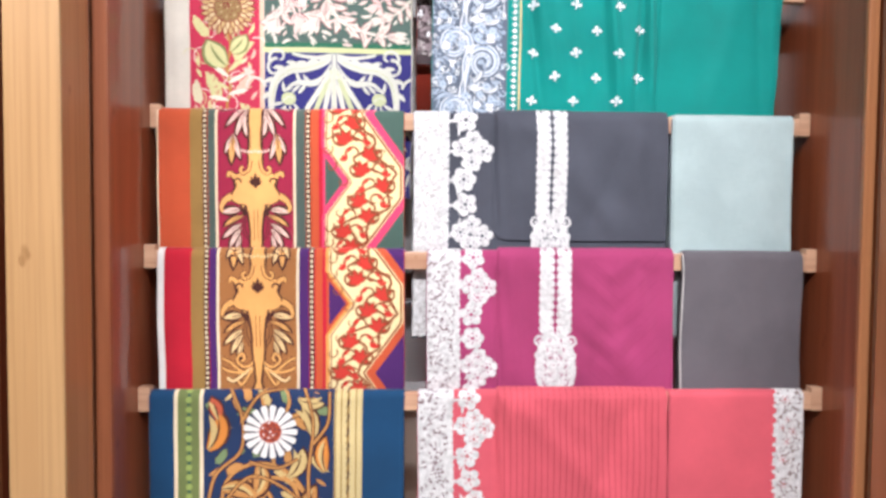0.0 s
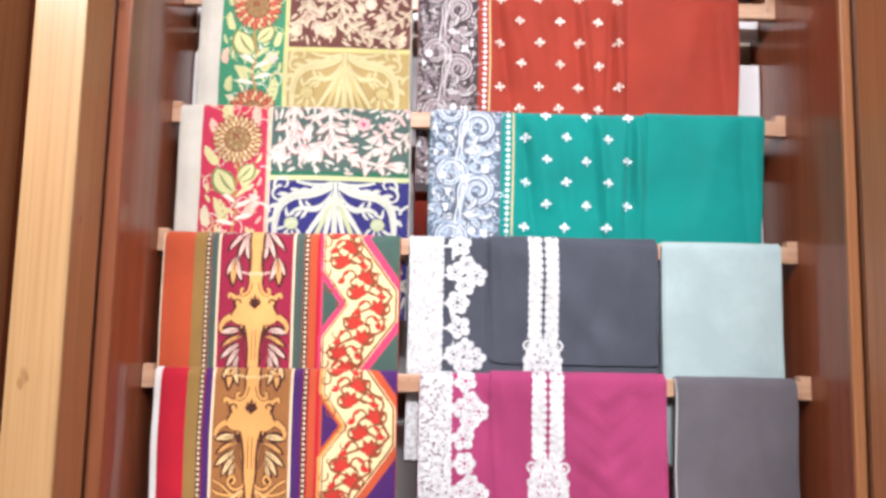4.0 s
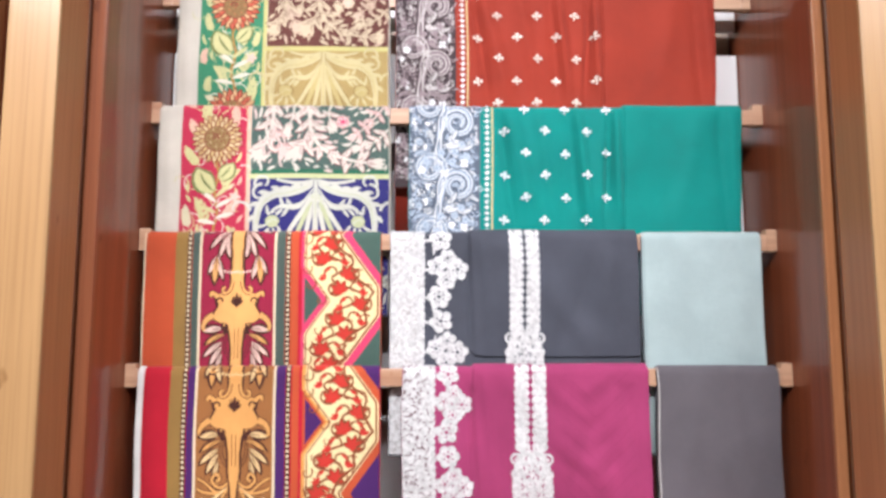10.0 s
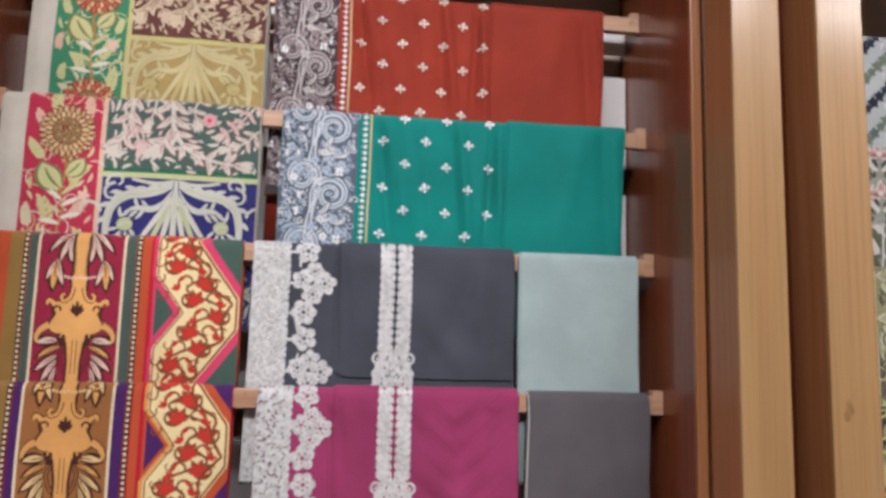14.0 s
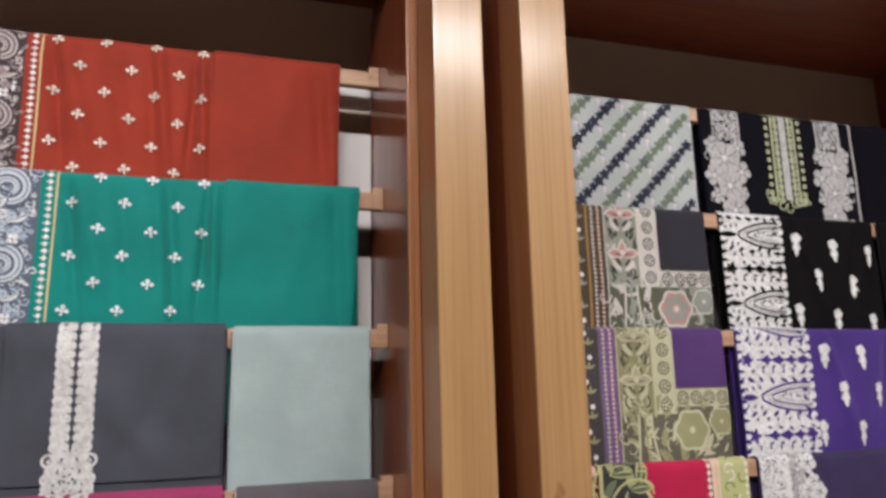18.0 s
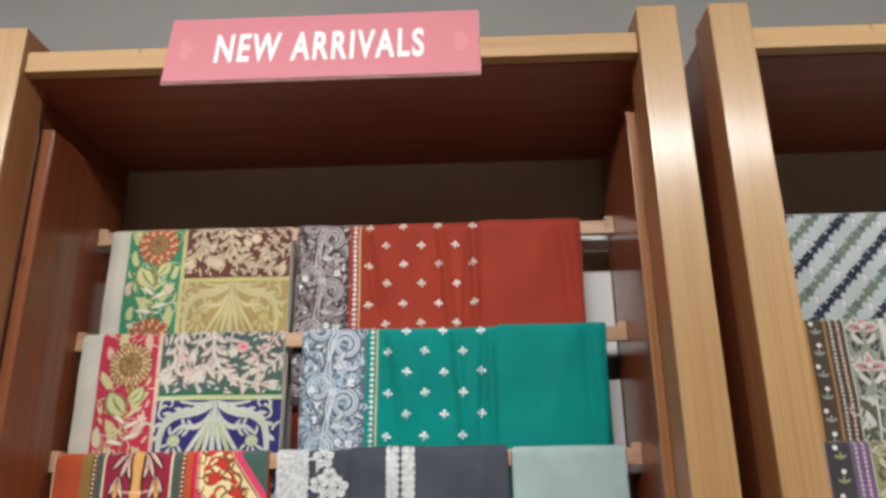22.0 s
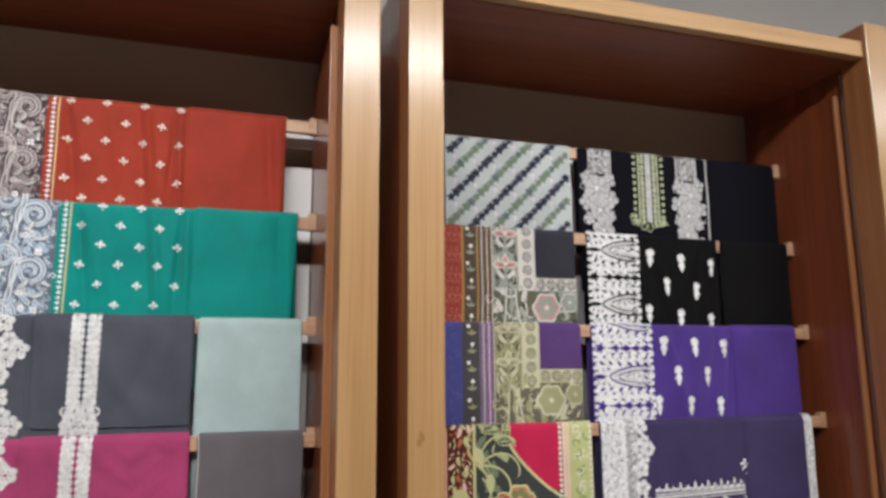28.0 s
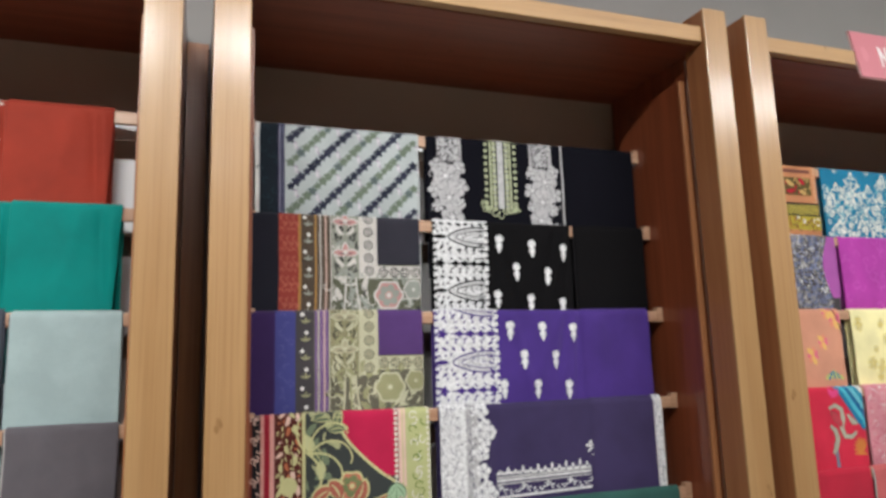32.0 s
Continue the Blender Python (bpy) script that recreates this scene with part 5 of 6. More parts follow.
        c.leaf(x, v, l * 0.9, wd * 0.42, a + 9, straw, 15, bend=bend * 1.2)
    for knots in (((-0.236, 0.230), (-0.222, 0.150), (-0.178, 0.105), (-0.178, 0.045), (-0.200, -0.004)), ((-0.062, 0.260), (-0.068, 0.150), (-0.060, 0.060), (-0.078, -0.004)), ((-0.215, 0.205), (-0.165, 0.150), (-0.105, 0.170), (-0.060, 0.215)), ((-0.060, 0.095), (-0.036, 0.060), (-0.034, 0.010)), ((-0.165, 0.125), (-0.120, 0.135), (-0.085, 0.120)), ((-0.178, 0.060), (-0.150, 0.016), (-0.110, 0.004))):
        outlined(c, bow(list(knots), 26), lambda t: 0.0042 - 0.0012 * t, tan, UMBER, 0.0034, 16)
    packed(c, (-0.238, -0.030, 0.0, 0.39), (straw, tan, dye(120, 140, 96)), UMBER, 12, lambda x, v: 90 + 700 * (x + 0.13), (), ((0.030, 0.0062, True, 160), (0.018, 0.0056, False, 120)), 6, 1.6)
    daisy(c, -0.130, 0.075, 0.044, WHITE, dye(168, 74, 48), dye(40, 44, 60), 19)
    c.band(-0.026, 0.020, SAND, lift=6)
    for k in range(34):
        c.leaf(-0.006, 0.012 * k, 0.020, 0.0042, 50, UMBER if k % 2 else OLIVE, 9, bend=50, n=4)
    for sx in (-0.024, -0.014, 0.010):
        c.line(sx, 0, sx, 0.39, 0.0022, OLIVE, 10)
    c.finish()
    c = lace_suit(0.111, 0.528, 4, CORAL, "coral pintucked fabric with a white lace border", 13, 0.165, 0.238, None, 0, dye(190, 90, 96))
    # the shading along the pintucks, drawn as flat darker coral lines
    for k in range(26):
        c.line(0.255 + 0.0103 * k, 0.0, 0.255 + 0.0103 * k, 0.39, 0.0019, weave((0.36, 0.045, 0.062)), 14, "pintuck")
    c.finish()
    c = Cloth("plain_trouser_fabric", 0.532, 0.762, 4, CORAL, "plain coral fabric with a white lace hem", seed=14, soft=0.002)
    lace_sheet(c, 0.715, 0.760, 0, 0.39, LACE, dye(134, 110, 106), 15, holes=1.8, size=1.4)
    lace_vine(c, 0.712, 0.750, 0, 0.38, LACE, dye(190, 90, 96), 16)
    c.finish()


# ---- second bay ----
def diagonal_leaves(c, x0, x1, v0, v1, dark, light, step=0.0625, angle=45):
    """Slanting rows of small leaves on a stalk, dark and light rows in turn."""
    a = radians(angle)
    ux, uv = math.cos(a), -math.sin(a)
    reach = (x1 - x0) / ux + (v1 - v0) / abs(uv)
    k, off = 0, 0.0
    top = (x1 - x0) * math.tan(a) + (v1 - v0)
    while off < top:
        sx, sv = x0, v0 + off
        pair = (dark, dye(40, 44, 60), dark) if k % 2 else (light, light, dye(98, 110, 108))
        n = int(reach / 0.0190)
        for j in range(n):
            x, v = sx + ux * 0.0190 * j, sv + uv * 0.0190 * j
            if not (x0 + 0.002 < x < x1 - 0.002 and v0 - 0.004 < v < v1 - 0.004):
                continue
            m = pair[(j * 7 + k * 3) % 5 % 3]
            r = (0.0132, 0.0112, 0.0140)[(j + k) % 3]
            c.blob(x, v, lambda t: r * (0.80 + 0.22 * math.cos(5 * t)), m, 8, n=20, turn=0.5 + 1.1 * (j % 3))
            c.leaf(x - 0.006, v + 0.004, 0.0190, 0.0030, angle, m, 8, n=3)
            if j % 2:
                side = 1 if j % 4 == 1 else -1
                c.leaf(x + side * 0.006, v + side * 0.006, 0.0150, 0.0062, angle - side * 75, dye(170, 160, 172), 7, n=4)
                c.blob(x + side * 0.013, v + side * 0.014, 0.0044, dye(226, 220, 224), 7, n=8)
        off += step
        k += 1


def ring_row(c, x0, x1, v0, v1, n, ring, fill, lift=9):
    """Rosettes in rings, laid in a row along x or down."""
    for k in range(n):
        x, v = x0 + (x1 - x0) * (k + 0.5) / n, v0 + (v1 - v0) * (k + 0.5) / n
        c.blob(x, v, 0.0125, ring, lift, n=16)
        c.blob(x, v, 0.0098, fill, lift + 2, n=14)
        for q in range(5):
            c.blob(x + 0.0055 * math.cos(q * 1.257), v + 0.0055 * math.sin(q * 1.257), 0.0026, ring, lift + 4, n=7)


def tulip_column(c, x, w, v0, v1, pale, mid, accent, line):
    """A column of three-petalled flowers over mirrored leaves and dark scrolls."""
    v = v0 + 0.018
    while v < v1:
        for s in (-1, 1):
            c.curl(x + s * 0.004, v + 0.030, 0.062, 90 - s * 74, s * 290, line, 0.0046, 9)
            c.curl(x + s * 0.006, v + 0.058, 0.050, -90 + s * 62, s * 290, line, 0.0042, 9)
            c.leaf(x + s * 0.003, v + 0.040, 0.47 * w, 0.0100, 90 - s * 78, pale, 11, bend=s * 62)
            c.leaf(x + s * 0.003, v + 0.054, 0.42 * w, 0.0090, 90 - s * 98, mid, 11, bend=-s * 58)
            c.leaf(x, v + 0.012, 0.036, 0.0200, 90 - s * 64, pale, 12, bend=-s * 30)
            c.leaf(x, v + 0.012, 0.031, 0.0140, 90 - s * 64, accent, 14, bend=-s * 30)
            c.leaf(x, v + 0.012, 0.020, 0.0026, 90 - s * 64, line, 16, bend=-s * 30)
        c.leaf(x, v + 0.014, 0.036, 0.0190, 90, pale, 13)
        c.leaf(x, v + 0.014, 0.030, 0.0130, 90, accent, 15)
        c.blob(x, v + 0.006, 0.0062, pale, 17, n=10)
        v += 0.078


def great_flower(c, x, v, r, rim, fill, heart, petals=6):
    c.piece("flower")
    c.blob(x, v, lambda a: r * (0.93 + 0.07 * math.cos(petals * a)), rim, 9, n=30)
    c.blob(x, v, lambda a: 0.86 * r * (0.93 + 0.07 * math.cos(petals * a)), fill, 11, n=30)
    for k in range(petals):
        a = 360 * k / petals + 15
        c.blob(x + 0.46 * r * math.cos(radians(a)), v - 0.46 * r * math.sin(radians(a)), 0.25 * r, heart, 13, n=10)
    c.blob(x, v, 0.16 * r, rim, 15, n=8)
    c.piece(None)


def patchwork_dupatta(x0, x1, row, label, seed, outer, second, third, spots, ground, square, pale, mid, accent, line):
    c = Cloth("printed_dupatta", x0, x1, row, ground, label, seed=seed, creases=((x0 + 0.07, 0.002, 0.015, 0.03),))
    u = lambda f: x0 + f * (x1 - x0)
    c.band(x0, u(0.165), outer, lift=4)
    c.band(u(0.165), u(0.275), second, lift=4)
    c.band(u(0.275), u(0.375), third, lift=4)
    if row == 1:
        for k in range(30):
            for f in (0.19, 0.225, 0.258):
                c.curl(u(f), 0.004 + 0.0125 * k, 0.018, 60 + 90 * (k % 4), 250, spots, 0.0022, 8, n=7)
        c.band(u(0.275), u(0.290), OCHRE, lift=6)
        c.band(u(0.368), u(0.378), OCHRE, lift=6)
    else:
        for k in range(24):
            c.curl(u(0.22 + 0.02 * (k % 3 - 1)), 0.006 + 0.016 * k, 0.022, 60 * k, 260, dye(96, 92, 150), 0.0020, 8, n=7)
    for k in range(9):
        c.blob(u(0.312 + 0.022 * (k % 2)), 0.018 + 0.043 * k, 0.0048, WHITE, 9, n=10)
        for q in range(3):
            c.leaf(u(0.33), 0.038 + 0.043 * k, 0.014, 0.005, 30 + 60 * q, mid, 8, n=4)
    c.band(u(0.380), u(0.455), third if row == 1 else dye(120, 92, 140), lift=5)
    for k in range(48):
        for f in (0.400, 0.432):
            c.blob(u(f), 0.004 + 0.0082 * k, lambda a: 0.0042 * (0.75 + 0.25 * math.cos(4 * a)), pale if f < 0.42 else BLUSH, 9, n=8)
    c.band(u(0.458), u(0.464), pale, lift=8)
    c.band(u(0.466), u(0.625), dye(150, 152, 138) if row == 1 else dye(150, 146, 112), 0, 0.168, 5, "flower_column")
    packed(c, (u(0.470), u(0.622), 0.0, 0.165), (pale, line), None, seed + 60, lambda x, v: 90 + 1800 * (u(0.545) - x), [(u(0.545), 0.008 * q) for q in range(22)], ((0.026, 0.0056, False, 220), (0.014, 0.0046, False, 220)), 6, 1.0)
    tulip_column(c, u(0.545), 0.066, 0.0, 0.165, pale, mid, accent, line)
    c.band(u(0.625), u(0.632), pale, 0, 0.17, 8)
    c.band(u(0.632), u(0.735), pale, 0, 0.165, 5)
    ring_row(c, u(0.683), u(0.683), 0.0, 0.165, 5, line, pale, 8)
    c.band(u(0.735), x1 - 0.001, square, 0, 0.132 if row == 1 else 0.118, 7, "square_patch")
    q = 0.135 if row == 1 else 0.121
    c.band(u(0.632), x1 - 0.001, pale, q, q + 0.032, 5)
    ring_row(c, u(0.735), x1, q + 0.016, q + 0.016, 4, line, pale, 8)
    # the large flowers below
    for s, (fx, fv, r) in enumerate(((0.80, q + 0.074, 0.040), (0.56, 0.30, 0.038), (0.95, q + 0.060, 0.028))):
        great_flower(c, u(fx), fv, r, pale, accent if s == 0 and row == 1 else mid, line if s == 1 else mid)
    for k in range(3):
        c.ribbon([(u(0.545 + 0.030 * k) + 0.03 * t * t * (k - 0.4), 0.165 + 0.16 * t) for t in [j / 12 for j in range(13)]], 0.0045, pale if k != 1 else mid, 9)
    packed(c, (u(0.470), u(0.985), q + 0.036, 0.385), (pale, mid, mid), None, seed + 61, lambda x, v: 90 + 300 * (u(0.7) - x), (), ((0.036, 0.0056, True, 220), (0.020, 0.0050, False, 260)), 5, 1.2)
    rng = random.Random(seed)
    for k in range(26):
        c.leaf(rng.uniform(u(0.47), u(0.98)), rng.uniform(q + 0.04, c.drop), 0.028, 0.008, rng.uniform(0, 360), rng.choice((pale, mid, line)), 7, bend=rng.uniform(-80, 80))
        c.curl(rng.uniform(u(0.47), u(0.98)), rng.uniform(q + 0.04, c.drop), 0.05, rng.uniform(0, 360), rng.choice((-300, 300)), pale, 0.0026, 8)
    return c.finish()


def mandorla_border(c, x0, x1, v0, v1, ground, seed, first=0.055, step=0.142):
    """Thick white stitching: ovals lying along the border with ribbed insides, leafy rows between them and dark gaps."""
    rng = random.Random(seed)
    w = x1 - x0
    c.band(x0 + 0.006, x1 - 0.004, THREAD, v0, v1, 11, "stitching")
    gap = lambda x, v, l, wd, a, b=0.0: c.leaf(x0 + w * x, v, 1.12 * l, 1.35 * wd, a, ground, 24, "stitching_gap", bend=b, n=5)

    def oval(m, half, tip, end):
        """A pointed oval outline, tip to the border's outer side."""
        up = [(x0 + w * (tip + (end - tip) * t), m - half * math.sin(math.pi * (0.04 + 0.58 * t)) ** 0.8) for t in [k / 14 for k in range(15)]]
        return up[::-1] + [(px, 2 * m - pv) for px, pv in up]

    m = first - step
    while m < v1 + 0.03:
        for half, tip, wd, mat, lift in ((0.0270, 0.28, 0.0040, ground, 22), (0.0205, 0.36, 0.0028, SILVER, 22), (0.0160, 0.42, 0.0026, ground, 22), (0.0095, 0.52, 0.0024, SILVER, 22)):
            c.ribbon(oval(m, half, tip, 0.97), wd, mat, lift, "stitching" if mat is SILVER else "stitching_gap")
        for k in range(7):
            gap(0.56 + 0.06 * k, m + rng.uniform(-0.004, 0.004), 0.007, 0.0024, rng.choice((60, 120)))
        # two blooms at the oval's tip
        gap(-0.01, m, 0.034, 0.0085, 0)
        for sgn in (-1, 1):
            for k in range(3):
                gap(0.06 + 0.09 * k, m + sgn * (0.019 + 0.002 * k), 0.008, 0.0032, sgn * 70)
            # leafy rows over and under the oval
            for k in range(6):
                gap(0.10 + 0.155 * k, m + sgn * (0.036 + rng.uniform(-0.002, 0.002)), 0.016 * rng.uniform(0.7, 1.1), 0.0052, sgn * rng.uniform(20, 60), rng.uniform(-60, 60))
                gap(0.17 + 0.145 * k, m + sgn * 0.045, 0.0085, 0.0034, rng.uniform(60, 120))
        # the open row half way to the next oval
        g = m + step / 2
        c.blob(x0 + 0.11 * w, g, lambda a: 0.0150 * (0.74 + 0.26 * math.cos(5 * a)), ground, 23, "stitching_gap", 25)
        c.line(x0 + 0.24 * w, g, x0 + 0.99 * w, g, 0.0030, ground, 23, "stitching_gap")
        for k in range(4):
            gap(0.30 + 0.175 * k, g, 0.026, 0.0105 if k % 2 else 0.0075, 0)
            for a in (62, -62):
                gap(0.36 + 0.175 * k, g, 0.0120, 0.0046, a, -a * 0.5)
        for k in range(5):
            for sgn in (-1, 1):
                gap(0.30 + 0.15 * k, g + sgn * 0.016, 0.010, 0.0036, sgn * rng.uniform(10, 50))
        m += step
    v = v0 + 0.008
    while v < v1:
        for e in (x0 + 0.002, x1 - 0.001):
            c.blob(e, v, rng.uniform(0.0050, 0.0085), THREAD, 13, "stitching", 9)
        gap(-0.03, v + 0.009, 0.014, 0.0040, rng.uniform(-30, 30))
        gap(0.93, v + 0.009, 0.014, 0.0040, 180 + rng.uniform(-30, 30))
        v += 0.0185


def thistle(c, x, v, s):
    """A tall stitched flower head on a short leafy stalk."""
    c.piece("motif")
    c.blob(x, v - 0.50 * s, lambda a: 0.56 * s * (0.90 + 0.10 * math.cos(5 * a)), THREAD, 14, "motif", 15)
    c.blob(x, v + 0.20 * s, lambda a: 0.38 * s * (0.85 + 0.15 * math.cos(4 * a)), THREAD, 15, "motif", 12)
    c.leaf(x, v + 0.10 * s, 1.15 * s, 0.46 * s, -90, THREAD, 14, "motif", n=5)
    for a in (215, 325):
        c.leaf(x, v + 0.25 * s, 0.55 * s, 0.26 * s, a, THREAD, 14, "motif", n=3)
    c.piece(None)


def thistle_suit(x0, x1, row, ground, border_to, plain_x, cols, v0, dx, odd, even, slope, label, seed):
    c = Cloth("embroidered_suit_fabric", x0, x1, row, ground, label, seed=seed, soft=0.0040,
              creases=((border_to + 0.07, 0.004, 0.014, 0.25), (plain_x + 0.05, 0.003, 0.03, 0.1), (border_to + 0.19, -0.004, 0.012, -0.2), (border_to + 0.14, 0.003, 0.03, -0.5), (plain_x - 0.015, -0.004, 0.008, -0.1), (plain_x - 0.05, 0.003, 0.015, -0.3)))
    mandorla_border(c, x0 + 0.003, border_to, 0.0, 0.385, ground, seed, 0.055 if row == 1 else 0.140)
    for r in range(7):
        for k in range(cols):
            x = border_to + 0.038 + dx * k + (odd if r % 2 else even * (r % 4))
            if x < plain_x - 0.008:
                thistle(c, x, v0 + 0.0745 * r + slope * k, 0.0225)
    if plain_x < x1 - 0.02:
        c.band(plain_x, x1 - 0.001, ground, 0, c.drop - 0.004, 24, "plain_fold")
    return c.finish()


def second_bay():
    c = Cloth("printed_dupatta", 1.045, 1.472, 0, dye(190, 196, 194), "white fabric with diagonal rows of blue and olive leaves", seed=21)
    c.band(1.046, 1.055, WHITE, lift=4)
    c.band(1.057, 1.100, dye(24, 34, 44), lift=4)
    for k in range(18):
        c.curl(1.064 + 0.014 * (k % 3), 0.010 + 0.021 * k, 0.03, 70 * k, 280, dye(34, 54, 62), 0.0030, 7)
    c.band(1.100, 1.118, dye(30, 28, 58), lift=5)
    c.dots(1.106, 0.004, 0.38, 0.009, 0.0034, dye(150, 150, 170), 8)
    c.dots(1.113, 0.008, 0.38, 0.009, 0.0028, dye(120, 120, 150), 8)
    diagonal_leaves(c, 1.119, 1.470, 0.0, 0.39, dye(50, 52, 70), dye(118, 130, 112))
    c.finish()
    c = Cloth("embroidered_suit_fabric", 1.492, 2.143, 0, NIGHT, "black fabric with cream flowers and a green embroidered band", seed=22, soft=0.002)
    green = thread(srgb(196, 202, 158, 0.8))
    for bx, m in ((1.553, 1), (1.838, -1)):
        lace_sheet(c, bx - 0.030, bx + 0.026, 0.0, 0.080, SILVER, NIGHT, int(bx * 100), holes=3.2, size=1.5)
        c.line(bx + m * 0.036, 0.0, bx + m * 0.036, 0.085, 0.0060, SILVER, 14, "lace")
        for k, (dx, v, r) in enumerate(((-0.006, 0.122, 0.040), (0.030, 0.098, 0.022), (-0.034, 0.092, 0.020), (0.034, 0.150, 0.026), (-0.036, 0.160, 0.024), (0.002, 0.182, 0.032), (0.034, 0.196, 0.016), (-0.030, 0.204, 0.018), (0.010, 0.235, 0.034), (-0.028, 0.262, 0.026), (0.024, 0.290, 0.030), (-0.010, 0.335, 0.034))):
            x, petals = bx + m * dx, 7 if r > 0.03 else 5
            for q in range(petals):
                a = 2 * math.pi * (q + 0.37 * k) / petals
                c.blob(x + 0.62 * r * math.cos(a), v + 0.62 * r * math.sin(a), 0.38 * r, SILVER, 14 + k % 3, "lace", 10)
                c.leaf(x, v, 0.80 * r, 0.0016, -math.degrees(a + math.pi / petals), NIGHT, 20, "lace_hole", n=4)
            c.blob(x, v, 0.60 * r, SILVER, 14 + k % 3, "lace", 12)
            c.blob(x, v, 0.16 * r, THREAD, 21, "lace", 8)
            c.curl(x, v + r, 0.04, 60 * k, 280, SILVER, 0.0030, 13, "lace")
    c.line(1.902, 0.0, 1.902, 0.36, 0.0055, SILVER, 14, "lace")
    for s in (-1, 1):
        c.band(1.709 + s * 0.030 - 0.003, 1.709 + s * 0.030 + 0.003, green, 0, 0.21, 14, "green_stitching")
        c.dots(1.709 + s * 0.018, 0.005, 0.21, 0.0155, 0.0065, green, 15, "green_stitching", 10)
        c.dots(1.709 + s * 0.044, 0.005, 0.21, 0.0185, 0.0058, green, 15, "green_stitching", 8)
        c.dots(1.709 + s * 0.018, 0.0127, 0.21, 0.0155, 0.0028, SILVER, 16, "green_stitching", 8)
    c.band(1.700, 1.718, SILVER, 0, 0.205, 14, "stitching")
    for k in range(40):
        c.leaf(1.690 if k % 2 else 1.728, 0.004 + 0.0052 * k, 0.012, 0.0032, 160 if k % 2 else 20, green, 15, "green_stitching", n=3)
    for k in range(12):
        c.curl(1.709 + 0.010 * (k - 5.5), 0.205 + 0.004 * (k % 3), 0.04, 40 * k, 300, green, 0.004, 15, "green_stitching")
    c.band(1.915, 2.142, NIGHT, 0, 0.396, 22, "plain_fold")
    c.finish()
    patchwork_dupatta(1.030, 1.459, 1, "olive, rust and black printed fabric with a navy square", 23, dye(26, 26, 38), dye(150, 62, 52), dye(82, 70, 58), dye(190, 110, 90), dye(96, 98, 80), dye(48, 46, 56), dye(214, 208, 200), dye(156, 160, 150), dye(196, 146, 142), dye(60, 60, 58))
    thistle_suit(1.494, 1.902, 1, BLACK, 1.644, 1.905, 3, 0.068, 0.0965, 0.047, -0.004, 0.0095, "black fabric with white stitched flowers and thick border", 24)
    plain_layers(Cloth("plain_trouser_fabric", 1.915, 2.143, 1, BLACK, "plain black fabric folded over a wooden bar", seed=25), BLACK, BLACK, INK)
    patchwork_dupatta(1.020, 1.451, 2, "purple and olive printed fabric with a plain purple square", 26, dye(56, 34, 84), dye(70, 72, 136), dye(72, 68, 70), dye(90, 92, 150), dye(104, 100, 84), dye(88, 58, 116), dye(204, 200, 168), dye(160, 158, 118), dye(178, 170, 140), dye(92, 88, 70))
    thistle_suit(1.481, 2.116, 2, VIOLET, 1.651, 1.905, 3, 0.061, 0.093, 0.0355, -0.011, 0.003, "violet fabric with white stitched flowers and thick border", 27)
    # dark print with a crimson field
    c = Cloth("printed_dupatta", 1.022, 1.453, 3, dye(58, 62, 60), "dark printed fabric with crimson field and green border", seed=28)
    for a, b, m in ((1.022, 1.040, dye(120, 56, 40)), (1.040, 1.058, INK), (1.058, 1.066, dye(214, 150, 140)), (1.066, 1.078, dye(150, 24, 44)), (1.078, 1.088, dye(220, 160, 150)), (1.088, 1.150, dye(84, 34, 26)), (1.150, 1.157, PALE_LEAF)):
        c.band(a, b, m, lift=4)
    rng = random.Random(5)
    for k in range(36):
        c.curl(1.049, 0.006 + 0.011 * k, 0.022, 90 * k, 260 if k % 2 else -260, BLUSH, 0.0026, 8, n=8)
    packed(c, (1.090, 1.149, 0.0, 0.39), (PALE_LEAF, BLUSH, dye(186, 110, 74), PALE_LEAF), None, 37, lambda x, v: -90 + 2600 * (x - 1.119), [(1.119, 0.165)], ((0.020, 0.0042, True, 500), (0.012, 0.0036, False, 500)), 8, 0.8)
    c.blob(1.119, 0.165, 0.020, PALE_LEAF, 12, n=16)
    # the arched crimson field with its pale outline
    arch = []
    for k in range(25):
        v = 0.158 * k / 24
        arch.append((1.238 + (0.0 if v < 0.045 else 0.105 * ((v - 0.045) / 0.113) ** 1.4), v))
    c.grid("crimson_field", dye(190, 28, 74), [[(x + (1.372 - x) * q / 10, v) for q in range(11)] for x, v in arch], 6)
    c.ribbon(arch, 0.0065, PALE_LEAF, 9)
    c.ribbon([(1.345 + 0.05 * t, 0.158 + 0.035 * t) for t in [k / 8 for k in range(9)]], 0.0065, PALE_LEAF, 9)
    for k in range(16):
        c.blob(1.368, 0.005 + 0.0120 * k, lambda a: 0.0058 * (0.8 + 0.2 * math.cos(4 * a)), CREAM, 10, n=10)
    c.band(1.374, 1.392, BLUSH, lift=7)
    c.band(1.383, 1.386, PALE_LEAF, lift=9)
    c.band(1.392, 1.452, dye(194, 196, 138), lift=6)
    for k in range(30):
        c.curl(1.420 + 0.012 * (k % 3 - 1), 0.008 + 0.0125 * k, 0.036, 110 * k, 290, CREAM if k % 2 else dye(120, 140, 70), 0.0034, 9, n=9)
        c.blob(1.448, 0.006 + 0.0125 * k, 0.0045, CREAM, 10, n=8)
    packed(c, (1.160, 1.236, 0.0, 0.30), (dye(120, 132, 104), dye(176, 176, 132), dye(168, 96, 80)), None, 38, lambda x, v: 60 + 400 * v, (), ((0.036, 0.0070, True, 200), (0.022, 0.0062, False, 200)), 6, 1.3)
